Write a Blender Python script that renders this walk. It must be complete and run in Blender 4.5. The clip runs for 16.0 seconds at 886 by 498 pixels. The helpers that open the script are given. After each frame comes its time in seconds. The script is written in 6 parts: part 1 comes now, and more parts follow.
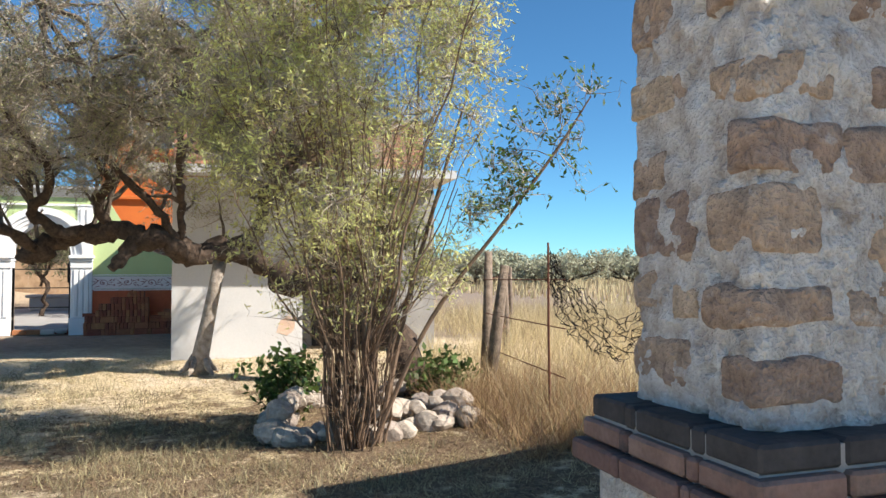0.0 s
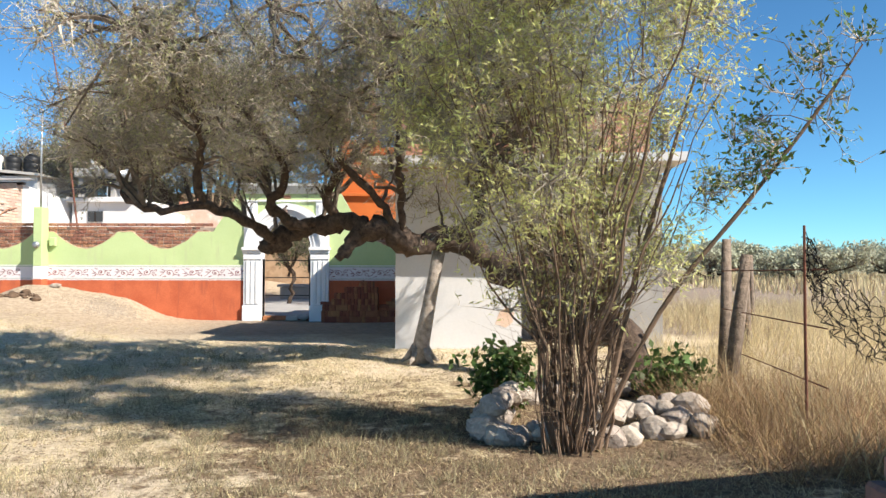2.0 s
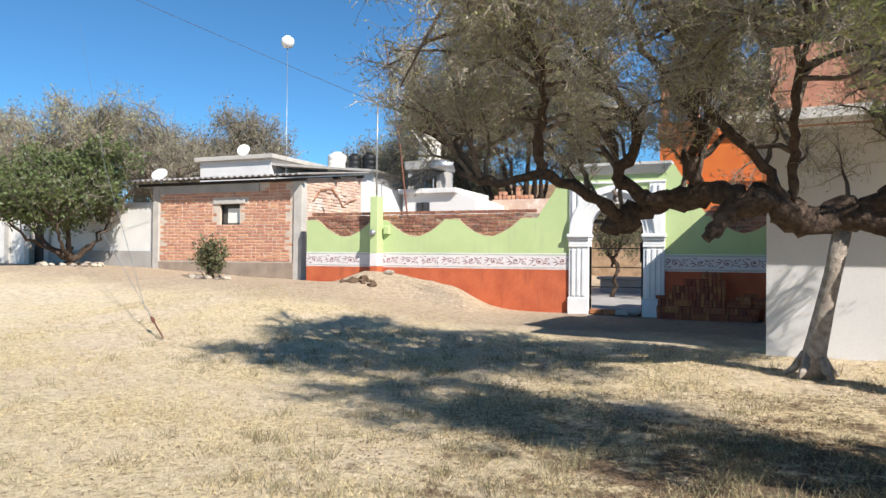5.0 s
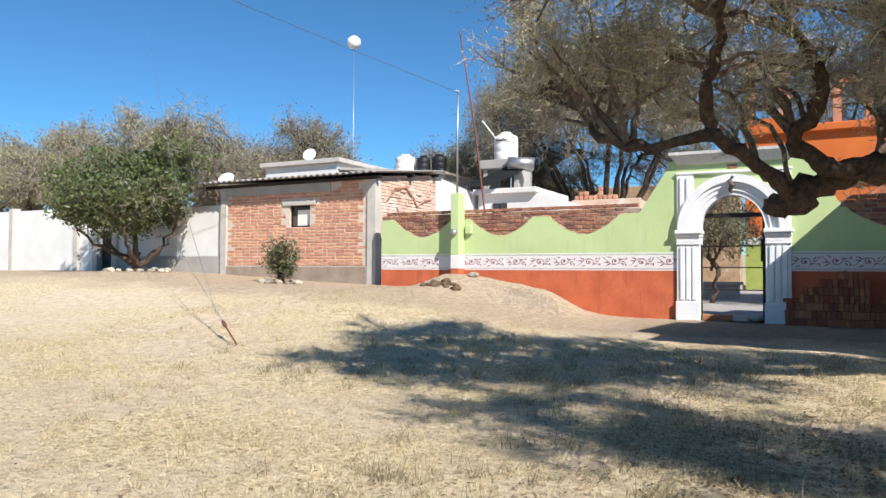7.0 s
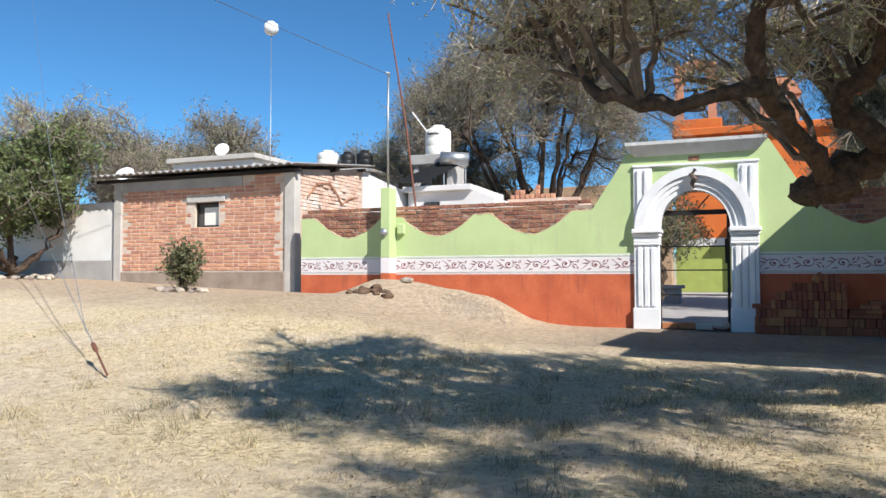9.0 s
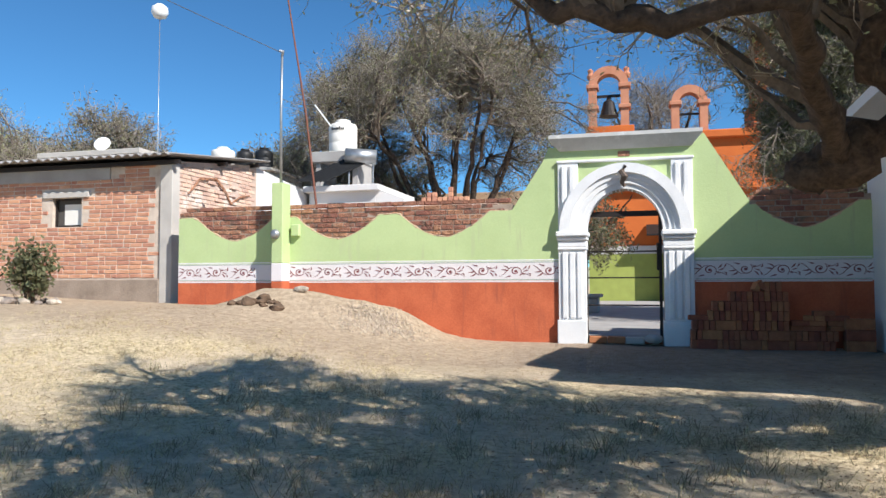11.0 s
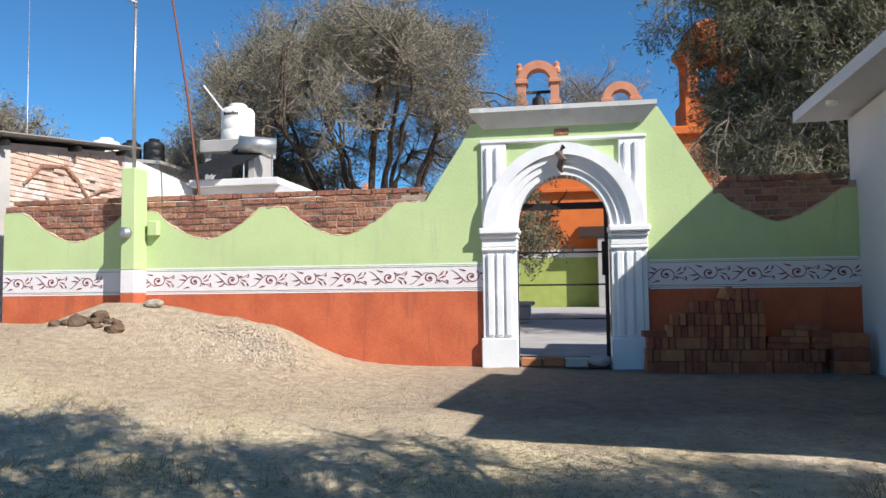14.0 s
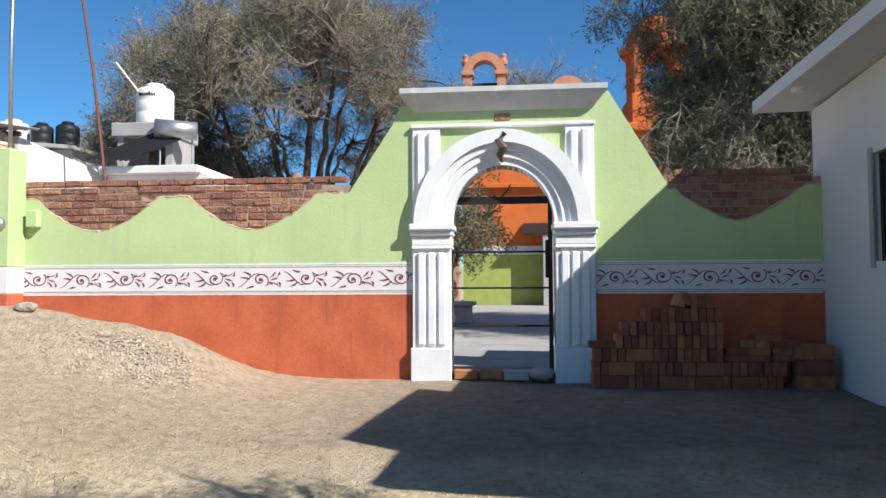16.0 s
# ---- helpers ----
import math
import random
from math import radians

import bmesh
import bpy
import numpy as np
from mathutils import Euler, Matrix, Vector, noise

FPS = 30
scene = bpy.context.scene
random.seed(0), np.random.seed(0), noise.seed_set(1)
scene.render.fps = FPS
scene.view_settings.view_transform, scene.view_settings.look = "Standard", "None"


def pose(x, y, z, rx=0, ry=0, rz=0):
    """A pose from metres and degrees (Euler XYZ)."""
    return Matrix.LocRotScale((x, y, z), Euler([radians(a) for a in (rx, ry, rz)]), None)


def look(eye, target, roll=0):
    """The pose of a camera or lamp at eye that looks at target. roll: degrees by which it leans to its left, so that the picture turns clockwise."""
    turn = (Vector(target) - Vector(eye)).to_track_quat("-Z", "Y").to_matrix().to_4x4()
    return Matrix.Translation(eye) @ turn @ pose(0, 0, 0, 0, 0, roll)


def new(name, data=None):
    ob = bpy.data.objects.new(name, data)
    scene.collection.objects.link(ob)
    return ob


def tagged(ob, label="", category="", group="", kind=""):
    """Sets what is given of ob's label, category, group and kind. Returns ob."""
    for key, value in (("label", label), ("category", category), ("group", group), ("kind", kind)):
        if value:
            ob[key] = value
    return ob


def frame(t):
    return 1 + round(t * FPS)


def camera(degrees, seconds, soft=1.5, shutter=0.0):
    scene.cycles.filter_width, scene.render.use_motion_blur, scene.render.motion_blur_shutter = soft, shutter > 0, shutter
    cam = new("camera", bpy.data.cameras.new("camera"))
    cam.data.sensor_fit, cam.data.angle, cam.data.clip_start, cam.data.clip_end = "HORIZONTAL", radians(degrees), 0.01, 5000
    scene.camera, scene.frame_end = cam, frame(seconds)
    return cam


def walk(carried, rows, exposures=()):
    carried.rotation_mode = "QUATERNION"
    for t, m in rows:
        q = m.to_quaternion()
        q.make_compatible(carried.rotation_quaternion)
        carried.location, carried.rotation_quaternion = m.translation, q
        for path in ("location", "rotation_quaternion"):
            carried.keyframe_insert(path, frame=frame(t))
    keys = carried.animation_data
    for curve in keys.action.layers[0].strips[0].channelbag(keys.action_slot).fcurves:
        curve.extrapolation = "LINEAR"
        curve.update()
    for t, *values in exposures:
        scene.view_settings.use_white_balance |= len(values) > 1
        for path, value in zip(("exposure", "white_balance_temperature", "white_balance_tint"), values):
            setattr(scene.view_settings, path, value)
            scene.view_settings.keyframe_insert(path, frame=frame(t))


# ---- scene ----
cam = camera(62.8, 16.0)
PATH = [
    (0, (-0.642, 1.029, 1.461), (-0.029, 2.932, 1.527), -0.1),
    (0.5, (-0.532, 1.077, 1.466), (-0.02, 3.009, 1.528), 0.2),
    (1, (-0.494, 1.176, 1.45), (-0.161, 3.147, 1.504), 0.4),
    (1.5, (-0.5, 1.339, 1.426), (-0.362, 3.334, 1.48), 0.4),
    (2, (-0.486, 1.526, 1.417), (-0.475, 3.525, 1.465), 0.1),
    (2.5, (-0.441, 1.753, 1.362), (-0.503, 3.751, 1.41), 0.1),
    (3, (-0.498, 1.937, 1.349), (-0.633, 3.932, 1.395), 0.2),
    (3.5, (-0.67, 2.229, 1.361), (-0.906, 4.214, 1.402), 0.3),
    (4, (-0.864, 2.512, 1.318), (-1.253, 4.473, 1.353), 0.6),
    (4.5, (-1.119, 2.785, 1.286), (-1.749, 4.683, 1.321), 0.8),
    (5, (-1.36, 3.138, 1.261), (-2.156, 4.972, 1.291), 0.6),
    (5.2, (-1.458, 3.247, 1.242), (-2.297, 5.062, 1.272), 0.4),
    (7.3, (-2.823, 4.499, 1.018), (-3.76, 6.265, 1.081), 0.3),
    (7.5, (-2.947, 4.683, 1.026), (-3.868, 6.457, 1.089), 0.2),
    (8, (-3.14, 5.062, 1.021), (-3.999, 6.867, 1.085), 0.0),
    (8.5, (-3.411, 5.499, 1.019), (-4.223, 7.325, 1.087), 0.2),
    (9, (-3.64, 5.894, 1.046), (-4.384, 7.749, 1.118), -0.1),
    (9.5, (-3.856, 6.334, 1.03), (-4.482, 8.232, 1.106), -0.2),
    (10, (-4.051, 6.689, 1.07), (-4.589, 8.613, 1.144), -0.1),
    (10.2, (-4.118, 6.848, 1.071), (-4.63, 8.78, 1.148), -0.2),
    (12.5, (-4.11, 8.994, 0.959), (-4.63, 10.921, 1.082), 0.0),
    (13, (-4.165, 9.369, 0.998), (-4.666, 11.301, 1.118), -0.1),
    (13.5, (-4.21, 9.689, 1.03), (-4.653, 11.635, 1.149), -0.5),
    (14, (-4.286, 10.048, 1.098), (-4.614, 12.018, 1.207), -0.7),
    (14.5, (-4.312, 10.365, 1.163), (-4.562, 12.347, 1.265), -0.6),
    (15, (-4.291, 10.634, 1.163), (-4.502, 12.621, 1.262), -0.6),
    (15.5, (-4.217, 10.932, 1.198), (-4.415, 12.92, 1.294), -0.4),
    (16, (-4.203, 11.155, 1.191), (-4.388, 13.145, 1.285), -0.3),
]
walk(cam, [(t, look(eye, target, roll)) for t, eye, target, roll in PATH],
     ((0.0, 0.86, 7050, 10), (1.5, 0.90, 7050, 10), (3.0, 0.74, 6950, 10), (5.0, 0.63, 6800, 10), (8.0, 0.60, 6650, 10), (10.0, 0.56, 6550, 10), (12.5, 0.60, 6550, 10), (16.0, 0.57, 6550, 10)))

# ---- light ----
SUN_TO = Vector((3.42, -2.15, 3.3)).normalized()
world = bpy.data.worlds.new("sky")
scene.world = world
world.use_nodes = True
wn, wl = world.node_tree.nodes, world.node_tree.links
sky = wn.new("ShaderNodeTexSky")
sky.sky_type, sky.sun_disc = "NISHITA", False
sky.sun_elevation, sky.sun_rotation = math.asin(SUN_TO.z), math.atan2(SUN_TO.x, SUN_TO.y)
sky.altitude, sky.air_density, sky.dust_density, sky.ozone_density = 2400.0, 1.0, 0.1, 2.0
tint = wn.new("ShaderNodeMix")
tint.data_type, tint.blend_type = "RGBA", "MULTIPLY"
tint.inputs["Factor"].default_value = 1.0
wl.new(sky.outputs[0], tint.inputs["A"])
tint.inputs["B"].default_value = (0.66, 1.32, 1.68, 1)
wl.new(tint.outputs["Result"], wn["Background"].inputs[0])
wn["Background"].inputs[1].default_value = 0.059
sun = new("sun", bpy.data.lights.new("sun", "SUN"))
sun.data.energy, sun.data.angle, sun.data.color = 5.0, radians(0.48), (1.0, 0.975, 0.935)
sun.matrix_world = look(SUN_TO * 60, (0, 0, 0))
scene.view_settings.exposure = 0.66


# ---- materials ----
def material(name, colour, dark=None, scale=3.0, rough=0.85, bump=0.15, fine=60.0, metal=0.0, island=0.0, piece=0.0, stain=None, stain_at=0.6, stain_scale=1.2, streak=False, spec=0.3, leaf=0.0, deep=0.02):
    """A surface with variation at two scales, fine relief, and optional stains of their own shape."""
    m = bpy.data.materials.new(name)
    m.use_nodes = True
    n, l = m.node_tree.nodes, m.node_tree.links
    b = n["Principled BSDF"]
    b.inputs["Roughness"].default_value, b.inputs["Metallic"].default_value = rough, metal
    b.inputs["Specular IOR Level"].default_value = spec
    dark = dark or tuple(c * 0.72 for c in colour)
    tc = n.new("ShaderNodeTexCoord")
    place = tc.outputs["Object"]
    if piece:
        # each piece shows its own stretch of the grain
        shift = n.new("ShaderNodeVectorMath")
        shift.operation = "MULTIPLY_ADD"
        l.new(n.new("ShaderNodeObjectInfo").outputs["Random"], shift.inputs[0])
        shift.inputs[1].default_value = (37.0, 19.0, 53.0)
        l.new(place, shift.inputs[2])
        place = shift.outputs[0]
    big = n.new("ShaderNodeTexNoise")
    big.inputs["Scale"].default_value, big.inputs["Detail"].default_value = scale, 6.0
    l.new(place, big.inputs["Vector"])
    small = n.new("ShaderNodeTexNoise")
    small.inputs["Scale"].default_value, small.inputs["Detail"].default_value = fine, 4.0
    l.new(place, small.inputs["Vector"])
    add = n.new("ShaderNodeMath")
    add.operation = "MULTIPLY_ADD"
    l.new(small.outputs["Fac"], add.inputs[0])
    add.inputs[1].default_value = 0.5
    l.new(big.outputs["Fac"], add.inputs[2])
    ramp = n.new("ShaderNodeValToRGB")
    ramp.color_ramp.elements[0].position, ramp.color_ramp.elements[1].position = 0.5, 0.95
    ramp.color_ramp.elements[0].color, ramp.color_ramp.elements[1].color = (*dark, 1), (*colour, 1)
    l.new(add.outputs[0], ramp.inputs[0])
    out = ramp.outputs[0]
    if stain:
        st = n.new("ShaderNodeTexNoise")
        st.inputs["Scale"].default_value, st.inputs["Detail"].default_value, st.inputs["Roughness"].default_value = stain_scale, 8.0, 0.65
        if streak:
            mp = n.new("ShaderNodeMapping")
            mp.inputs["Scale"].default_value = (5.0, 5.0, 0.5)
            l.new(place, mp.inputs[0])
            l.new(mp.outputs[0], st.inputs["Vector"])
        else:
            l.new(place, st.inputs["Vector"])
        sr = n.new("ShaderNodeValToRGB")
        sr.color_ramp.elements[0].position, sr.color_ramp.elements[1].position = stain_at, stain_at + 0.14
        l.new(st.outputs["Fac"], sr.inputs[0])
        mx = n.new("ShaderNodeMix")
        mx.data_type = "RGBA"
        l.new(sr.outputs[0], mx.inputs["Factor"])
        l.new(out, mx.inputs["A"])
        mx.inputs["B"].default_value = (*stain, 1)
        out = mx.outputs["Result"]
    if island or piece:
        src = n.new("ShaderNodeNewGeometry").outputs["Random Per Island"] if island else n.new("ShaderNodeObjectInfo").outputs["Random"]
        amount = island or piece
        mr = n.new("ShaderNodeMapRange")
        mr.inputs["To Min"].default_value, mr.inputs["To Max"].default_value = 1.0 - amount, 1.0 + amount
        l.new(src, mr.inputs["Value"])
        hs = n.new("ShaderNodeHueSaturation")
        l.new(mr.outputs[0], hs.inputs["Value"])
        hm = n.new("ShaderNodeMapRange")
        hm.inputs["To Min"].default_value, hm.inputs["To Max"].default_value = 0.5 - amount * 0.05, 0.5 + amount * 0.05
        l.new(src, hm.inputs["Value"])
        l.new(hm.outputs[0], hs.inputs["Hue"])
        l.new(out, hs.inputs["Color"])
        out = hs.outputs[0]
    l.new(out, b.inputs["Base Color"])
    if leaf:
        tr = n.new("ShaderNodeBsdfTranslucent")
        l.new(out, tr.inputs["Color"])
        ms = n.new("ShaderNodeMixShader")
        ms.inputs[0].default_value = leaf
        l.new(b.outputs[0], ms.inputs[1])
        l.new(tr.outputs[0], ms.inputs[2])
        l.new(ms.outputs[0], n["Material Output"].inputs["Surface"])
    if bump:
        bp = n.new("ShaderNodeBump")
        bp.inputs["Strength"].default_value, bp.inputs["Distance"].default_value = bump, deep
        l.new(add.outputs[0], bp.inputs["Height"])
        l.new(bp.outputs[0], b.inputs["Normal"])
    return m


M = {
    "green": material("green_plaster", (0.48, 0.585, 0.29), (0.42, 0.52, 0.25), 1.5, 0.9, 0.2, 40, stain=(0.43, 0.49, 0.27), stain_at=0.57, stain_scale=1.6, streak=True),
    "red": material("red_plaster", (0.56, 0.145, 0.065), (0.40, 0.09, 0.04), 2.2, 0.85, 0.25, 40, stain=(0.36, 0.095, 0.05), stain_at=0.54, stain_scale=1.5, streak=True),
    "white": material("white_paint", (0.80, 0.80, 0.80), (0.70, 0.70, 0.70), 3, 0.8, 0.25, 50, stain=(0.55, 0.54, 0.52), stain_at=0.68, stain_scale=2.5),
    "band": material("band_paint", (0.74, 0.70, 0.70), (0.66, 0.61, 0.61), 3, 0.85, 0.15, 50),
    "maroon": material("maroon_paint", (0.26, 0.075, 0.08), (0.15, 0.045, 0.05), 9, 0.85, 0.05),
    "teal": material("green_line_paint", (0.20, 0.34, 0.22), None, 5, 0.85, 0.05),
    "oldwhite": material("old_whitewash", (0.74, 0.73, 0.71), (0.60, 0.59, 0.57), 1.2, 0.92, 0.3, 30, stain=(0.42, 0.39, 0.36), stain_at=0.66, stain_scale=0.8),
    "housewhite": material("white_wall_paint", (0.68, 0.665, 0.655), (0.59, 0.575, 0.565), 0.8, 0.85, 0.15, 40, stain=(0.58, 0.54, 0.50), stain_at=0.66, stain_scale=0.7),
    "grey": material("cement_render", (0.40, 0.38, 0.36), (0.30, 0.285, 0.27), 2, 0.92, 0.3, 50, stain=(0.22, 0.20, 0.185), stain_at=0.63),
    "cap": material("grey_cornice_cement", (0.58, 0.57, 0.55), (0.46, 0.45, 0.43), 4, 0.9, 0.3, 60, stain=(0.75, 0.75, 0.74), stain_at=0.6, stain_scale=3),
    "concrete": material("pale_concrete", (0.52, 0.49, 0.45), (0.40, 0.37, 0.34), 2.5, 0.92, 0.25, 60, stain=(0.28, 0.26, 0.24), stain_at=0.66),
    "brick": material("old_red_brick", (0.43, 0.195, 0.125), (0.22, 0.105, 0.072), 12, 0.95, 1.0, 60, piece=0.25, deep=0.04, stain=(0.15, 0.11, 0.085), stain_at=0.51, stain_scale=6),
    "newbrick": material("new_red_brick", (0.38, 0.135, 0.07), (0.25, 0.085, 0.045), 9, 0.9, 0.4, 60, piece=0.28),
    "facebrick": material("orange_brick", (0.58, 0.30, 0.195), (0.44, 0.205, 0.13), 6, 0.92, 0.4, 45, piece=0.16, stain=(0.60, 0.45, 0.36), stain_at=0.62, stain_scale=2),
    "palebrick": material("limewashed_brick", (0.62, 0.46, 0.37), (0.52, 0.34, 0.26), 3, 0.92, 0.4, 40, piece=0.14, stain=(0.70, 0.62, 0.55), stain_at=0.55, stain_scale=1.5),
    "mortar": material("grey_mortar", (0.64, 0.54, 0.45), (0.46, 0.37, 0.30), 6, 0.95, 0.5, 60),
    "darkmortar": material("weathered_wall_mortar", (0.40, 0.315, 0.25), (0.24, 0.185, 0.145), 6, 0.95, 0.6, 60),
    "pinkmortar": material("pale_mortar", (0.55, 0.43, 0.36), (0.42, 0.32, 0.26), 4, 0.95, 0.4, 60),
    "edge": material("broken_plaster_edge", (0.62, 0.47, 0.32), (0.45, 0.31, 0.20), 12, 0.95, 0.5, 60),
    "limeplaster": material("weathered_lime_mortar", (0.84, 0.81, 0.79), (0.46, 0.40, 0.365), 12, 0.95, 1.0, 75, stain=(0.42, 0.32, 0.25), stain_at=0.55, stain_scale=7, deep=0.05),
    "stone": material("brown_field_stone", (0.66, 0.49, 0.375), (0.33, 0.235, 0.18), 14, 0.93, 1.0, 60, deep=0.06, piece=0.24, stain=(0.78, 0.73, 0.69), stain_at=0.60, stain_scale=9),
    "plinthbrick": material("plinth_brick", (0.32, 0.20, 0.165), (0.20, 0.12, 0.10), 8, 0.92, 0.5, 50, piece=0.2, stain=(0.10, 0.085, 0.08), stain_at=0.55, stain_scale=4),
    "darkslab": material("sooty_slab", (0.085, 0.078, 0.078), (0.045, 0.042, 0.044), 6, 0.9, 0.5, 40),
    "rock": material("pale_field_rock", (0.52, 0.44, 0.365), (0.20, 0.165, 0.135), 5, 0.92, 0.7, 35, piece=0.2, stain=(0.16, 0.13, 0.11), stain_at=0.6, stain_scale=4),
    "orange": material("orange_church_paint", (0.60, 0.155, 0.035), (0.50, 0.115, 0.028), 1.0, 0.85, 0.15, 30, stain=(0.58, 0.17, 0.05), stain_at=0.62),
    "salmon": material("salmon_belfry_paint", (0.56, 0.25, 0.15), (0.46, 0.19, 0.11), 2.0, 0.85, 0.2, 30),
    # lime lowered so that the tree shade on the dado is in its colour
    "lime": material("shade_darkened_lime_paint", (0.34, 0.39, 0.10), (0.28, 0.32, 0.085), 2, 0.85, 0.1, 30),
    "iron": material("dark_iron", (0.035, 0.028, 0.026), (0.02, 0.017, 0.016), 12, 0.6, 0.2, 60, metal=0.3),
    "steel": material("galvanised_pipe", (0.45, 0.46, 0.47), None, 8, 0.45, 0.05, 60, metal=0.8),
    "rust": material("rusty_rod", (0.22, 0.09, 0.06), None, 10, 0.8, 0.2, 60, metal=0.2),
    "sheet": material("corrugated_cement_sheet", (0.34, 0.33, 0.32), (0.22, 0.21, 0.205), 2, 0.9, 0.2, 40),
    # black serves plastic things and also stands for shade in the doorways
    "black": material("black_plastic_and_door_shade", (0.02, 0.021, 0.023), None, 5, 0.5, 0.03),
    "soot": material("damp_dark_streaks", (0.16, 0.12, 0.10), (0.10, 0.075, 0.06), 6, 0.95, 0.2),
    "plastic": material("cream_plastic_tank", (0.80, 0.77, 0.70), (0.72, 0.69, 0.63), 2, 0.5, 0.03),
    "inkdark": material("dark_print", (0.03, 0.03, 0.035), None, 5, 0.6, 0.0),
    "bark": material("mesquite_bark", (0.115, 0.078, 0.056), (0.035, 0.024, 0.018), 16, 0.95, 1.0, 50),
    "deadwood": material("weathered_grey_wood", (0.46, 0.395, 0.335), (0.21, 0.17, 0.14), 14, 0.93, 0.8, 60),
    "branch": material("grey_brown_branch_bark", (0.20, 0.155, 0.12), (0.08, 0.06, 0.046), 10, 0.93, 0.6, 50),
    "oldpost": material("weathered_brown_post", (0.27, 0.205, 0.155), (0.12, 0.09, 0.07), 12, 0.95, 1.0, 50),
    "twig": material("grey_twigs", (0.47, 0.405, 0.33), (0.28, 0.235, 0.19), 2, 0.9, 0.0, island=0.45),
    "twig_dark": material("dark_far_twigs", (0.31, 0.265, 0.22), (0.17, 0.14, 0.115), 2, 0.9, 0.0, island=0.45),
    # scrub green paled so that distance haze is in its colour
    "haze": material("haze_paled_scrub", (0.50, 0.50, 0.36), (0.38, 0.38, 0.27), 0.4, 0.9, 0.0, island=0.3, leaf=0.3),
    "greyweed": material("grey_green_weeds", (0.36, 0.305, 0.185), (0.21, 0.175, 0.105), 1.5, 0.85, 0.0, island=0.4, leaf=0.3),
    "litter": material("brown_leaf_litter", (0.24, 0.165, 0.10), (0.13, 0.09, 0.055), 3, 0.9, 0.0, island=0.5),
    "stem": material("brown_cane_stems", (0.20, 0.13, 0.088), (0.10, 0.065, 0.044), 6, 0.85, 0.2, island=0.4),
    "leaf_olive": material("olive_leaflets", (0.46, 0.45, 0.23), (0.32, 0.32, 0.155), 1.2, 0.6, 0.0, island=0.4, leaf=0.45),
    "leaf_yellow": material("yellow_green_leaves", (0.70, 0.67, 0.29), (0.48, 0.48, 0.19), 1.1, 0.6, 0.0, island=0.45, leaf=0.5),
    "leaf_green": material("fresh_green_leaves", (0.125, 0.19, 0.05), (0.065, 0.105, 0.03), 2, 0.5, 0.0, island=0.4, leaf=0.3),
    "leaf_dark": material("dark_green_needles", (0.18, 0.18, 0.09), (0.08, 0.082, 0.042), 1.0, 0.65, 0.0, island=0.4, leaf=0.3),
    "leaf_far": material("dry_far_foliage", (0.25, 0.24, 0.135), (0.15, 0.145, 0.085), 0.6, 0.8, 0.0, island=0.4, leaf=0.3),
    "straw": material("dry_straw_grass", (0.66, 0.54, 0.33), (0.44, 0.345, 0.20), 1.2, 0.8, 0.0, island=0.4, leaf=0.3),
    "weed": material("dry_brown_weeds", (0.44, 0.29, 0.165), (0.27, 0.175, 0.095), 1.0, 0.85, 0.0, island=0.4, leaf=0.25),
    "leaf_citrus": material("glossy_citrus_leaves", (0.14, 0.17, 0.06), (0.07, 0.09, 0.034), 2, 0.45, 0.0, island=0.4, leaf=0.25),
    "dirtbrick": material("dirty_brick_skirting", (0.36, 0.285, 0.225), (0.24, 0.185, 0.145), 3, 0.95, 0.6, 30, stain=(0.19, 0.15, 0.12), stain_at=0.55, stain_scale=2),
    "gravel": material("grey_gravel", (0.45, 0.36, 0.275), (0.31, 0.245, 0.18), 6, 0.95, 0.3, island=0.25),
    "hole": material("hollow_shade_earth", (0.17, 0.11, 0.072), (0.07, 0.045, 0.03), 6, 0.97, 0.6),
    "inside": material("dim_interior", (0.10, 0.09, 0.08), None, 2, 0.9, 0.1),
    "net": material("black_netting", (0.025, 0.02, 0.018), None, 9, 0.9, 0.0),
    "wire": material("grey_cable", (0.06, 0.06, 0.06), None, 9, 0.6, 0.0),
    "lampwhite": material("white_enamel", (0.85, 0.85, 0.85), None, 4, 0.4, 0.0),
    "rubble": material("rubble_stone_wall", (0.44, 0.30, 0.19), (0.26, 0.17, 0.105), 3.2, 0.95, 0.8, 20, stain=(0.50, 0.42, 0.33), stain_at=0.58, stain_scale=3),
}
glass = bpy.data.materials.new("window_glass")
glass.use_nodes = True
gb = glass.node_tree.nodes["Principled BSDF"]
gb.inputs["Base Color"].default_value = (0.02, 0.025, 0.03, 1)
gb.inputs["Roughness"].default_value = 0.08
M["glass"] = glass


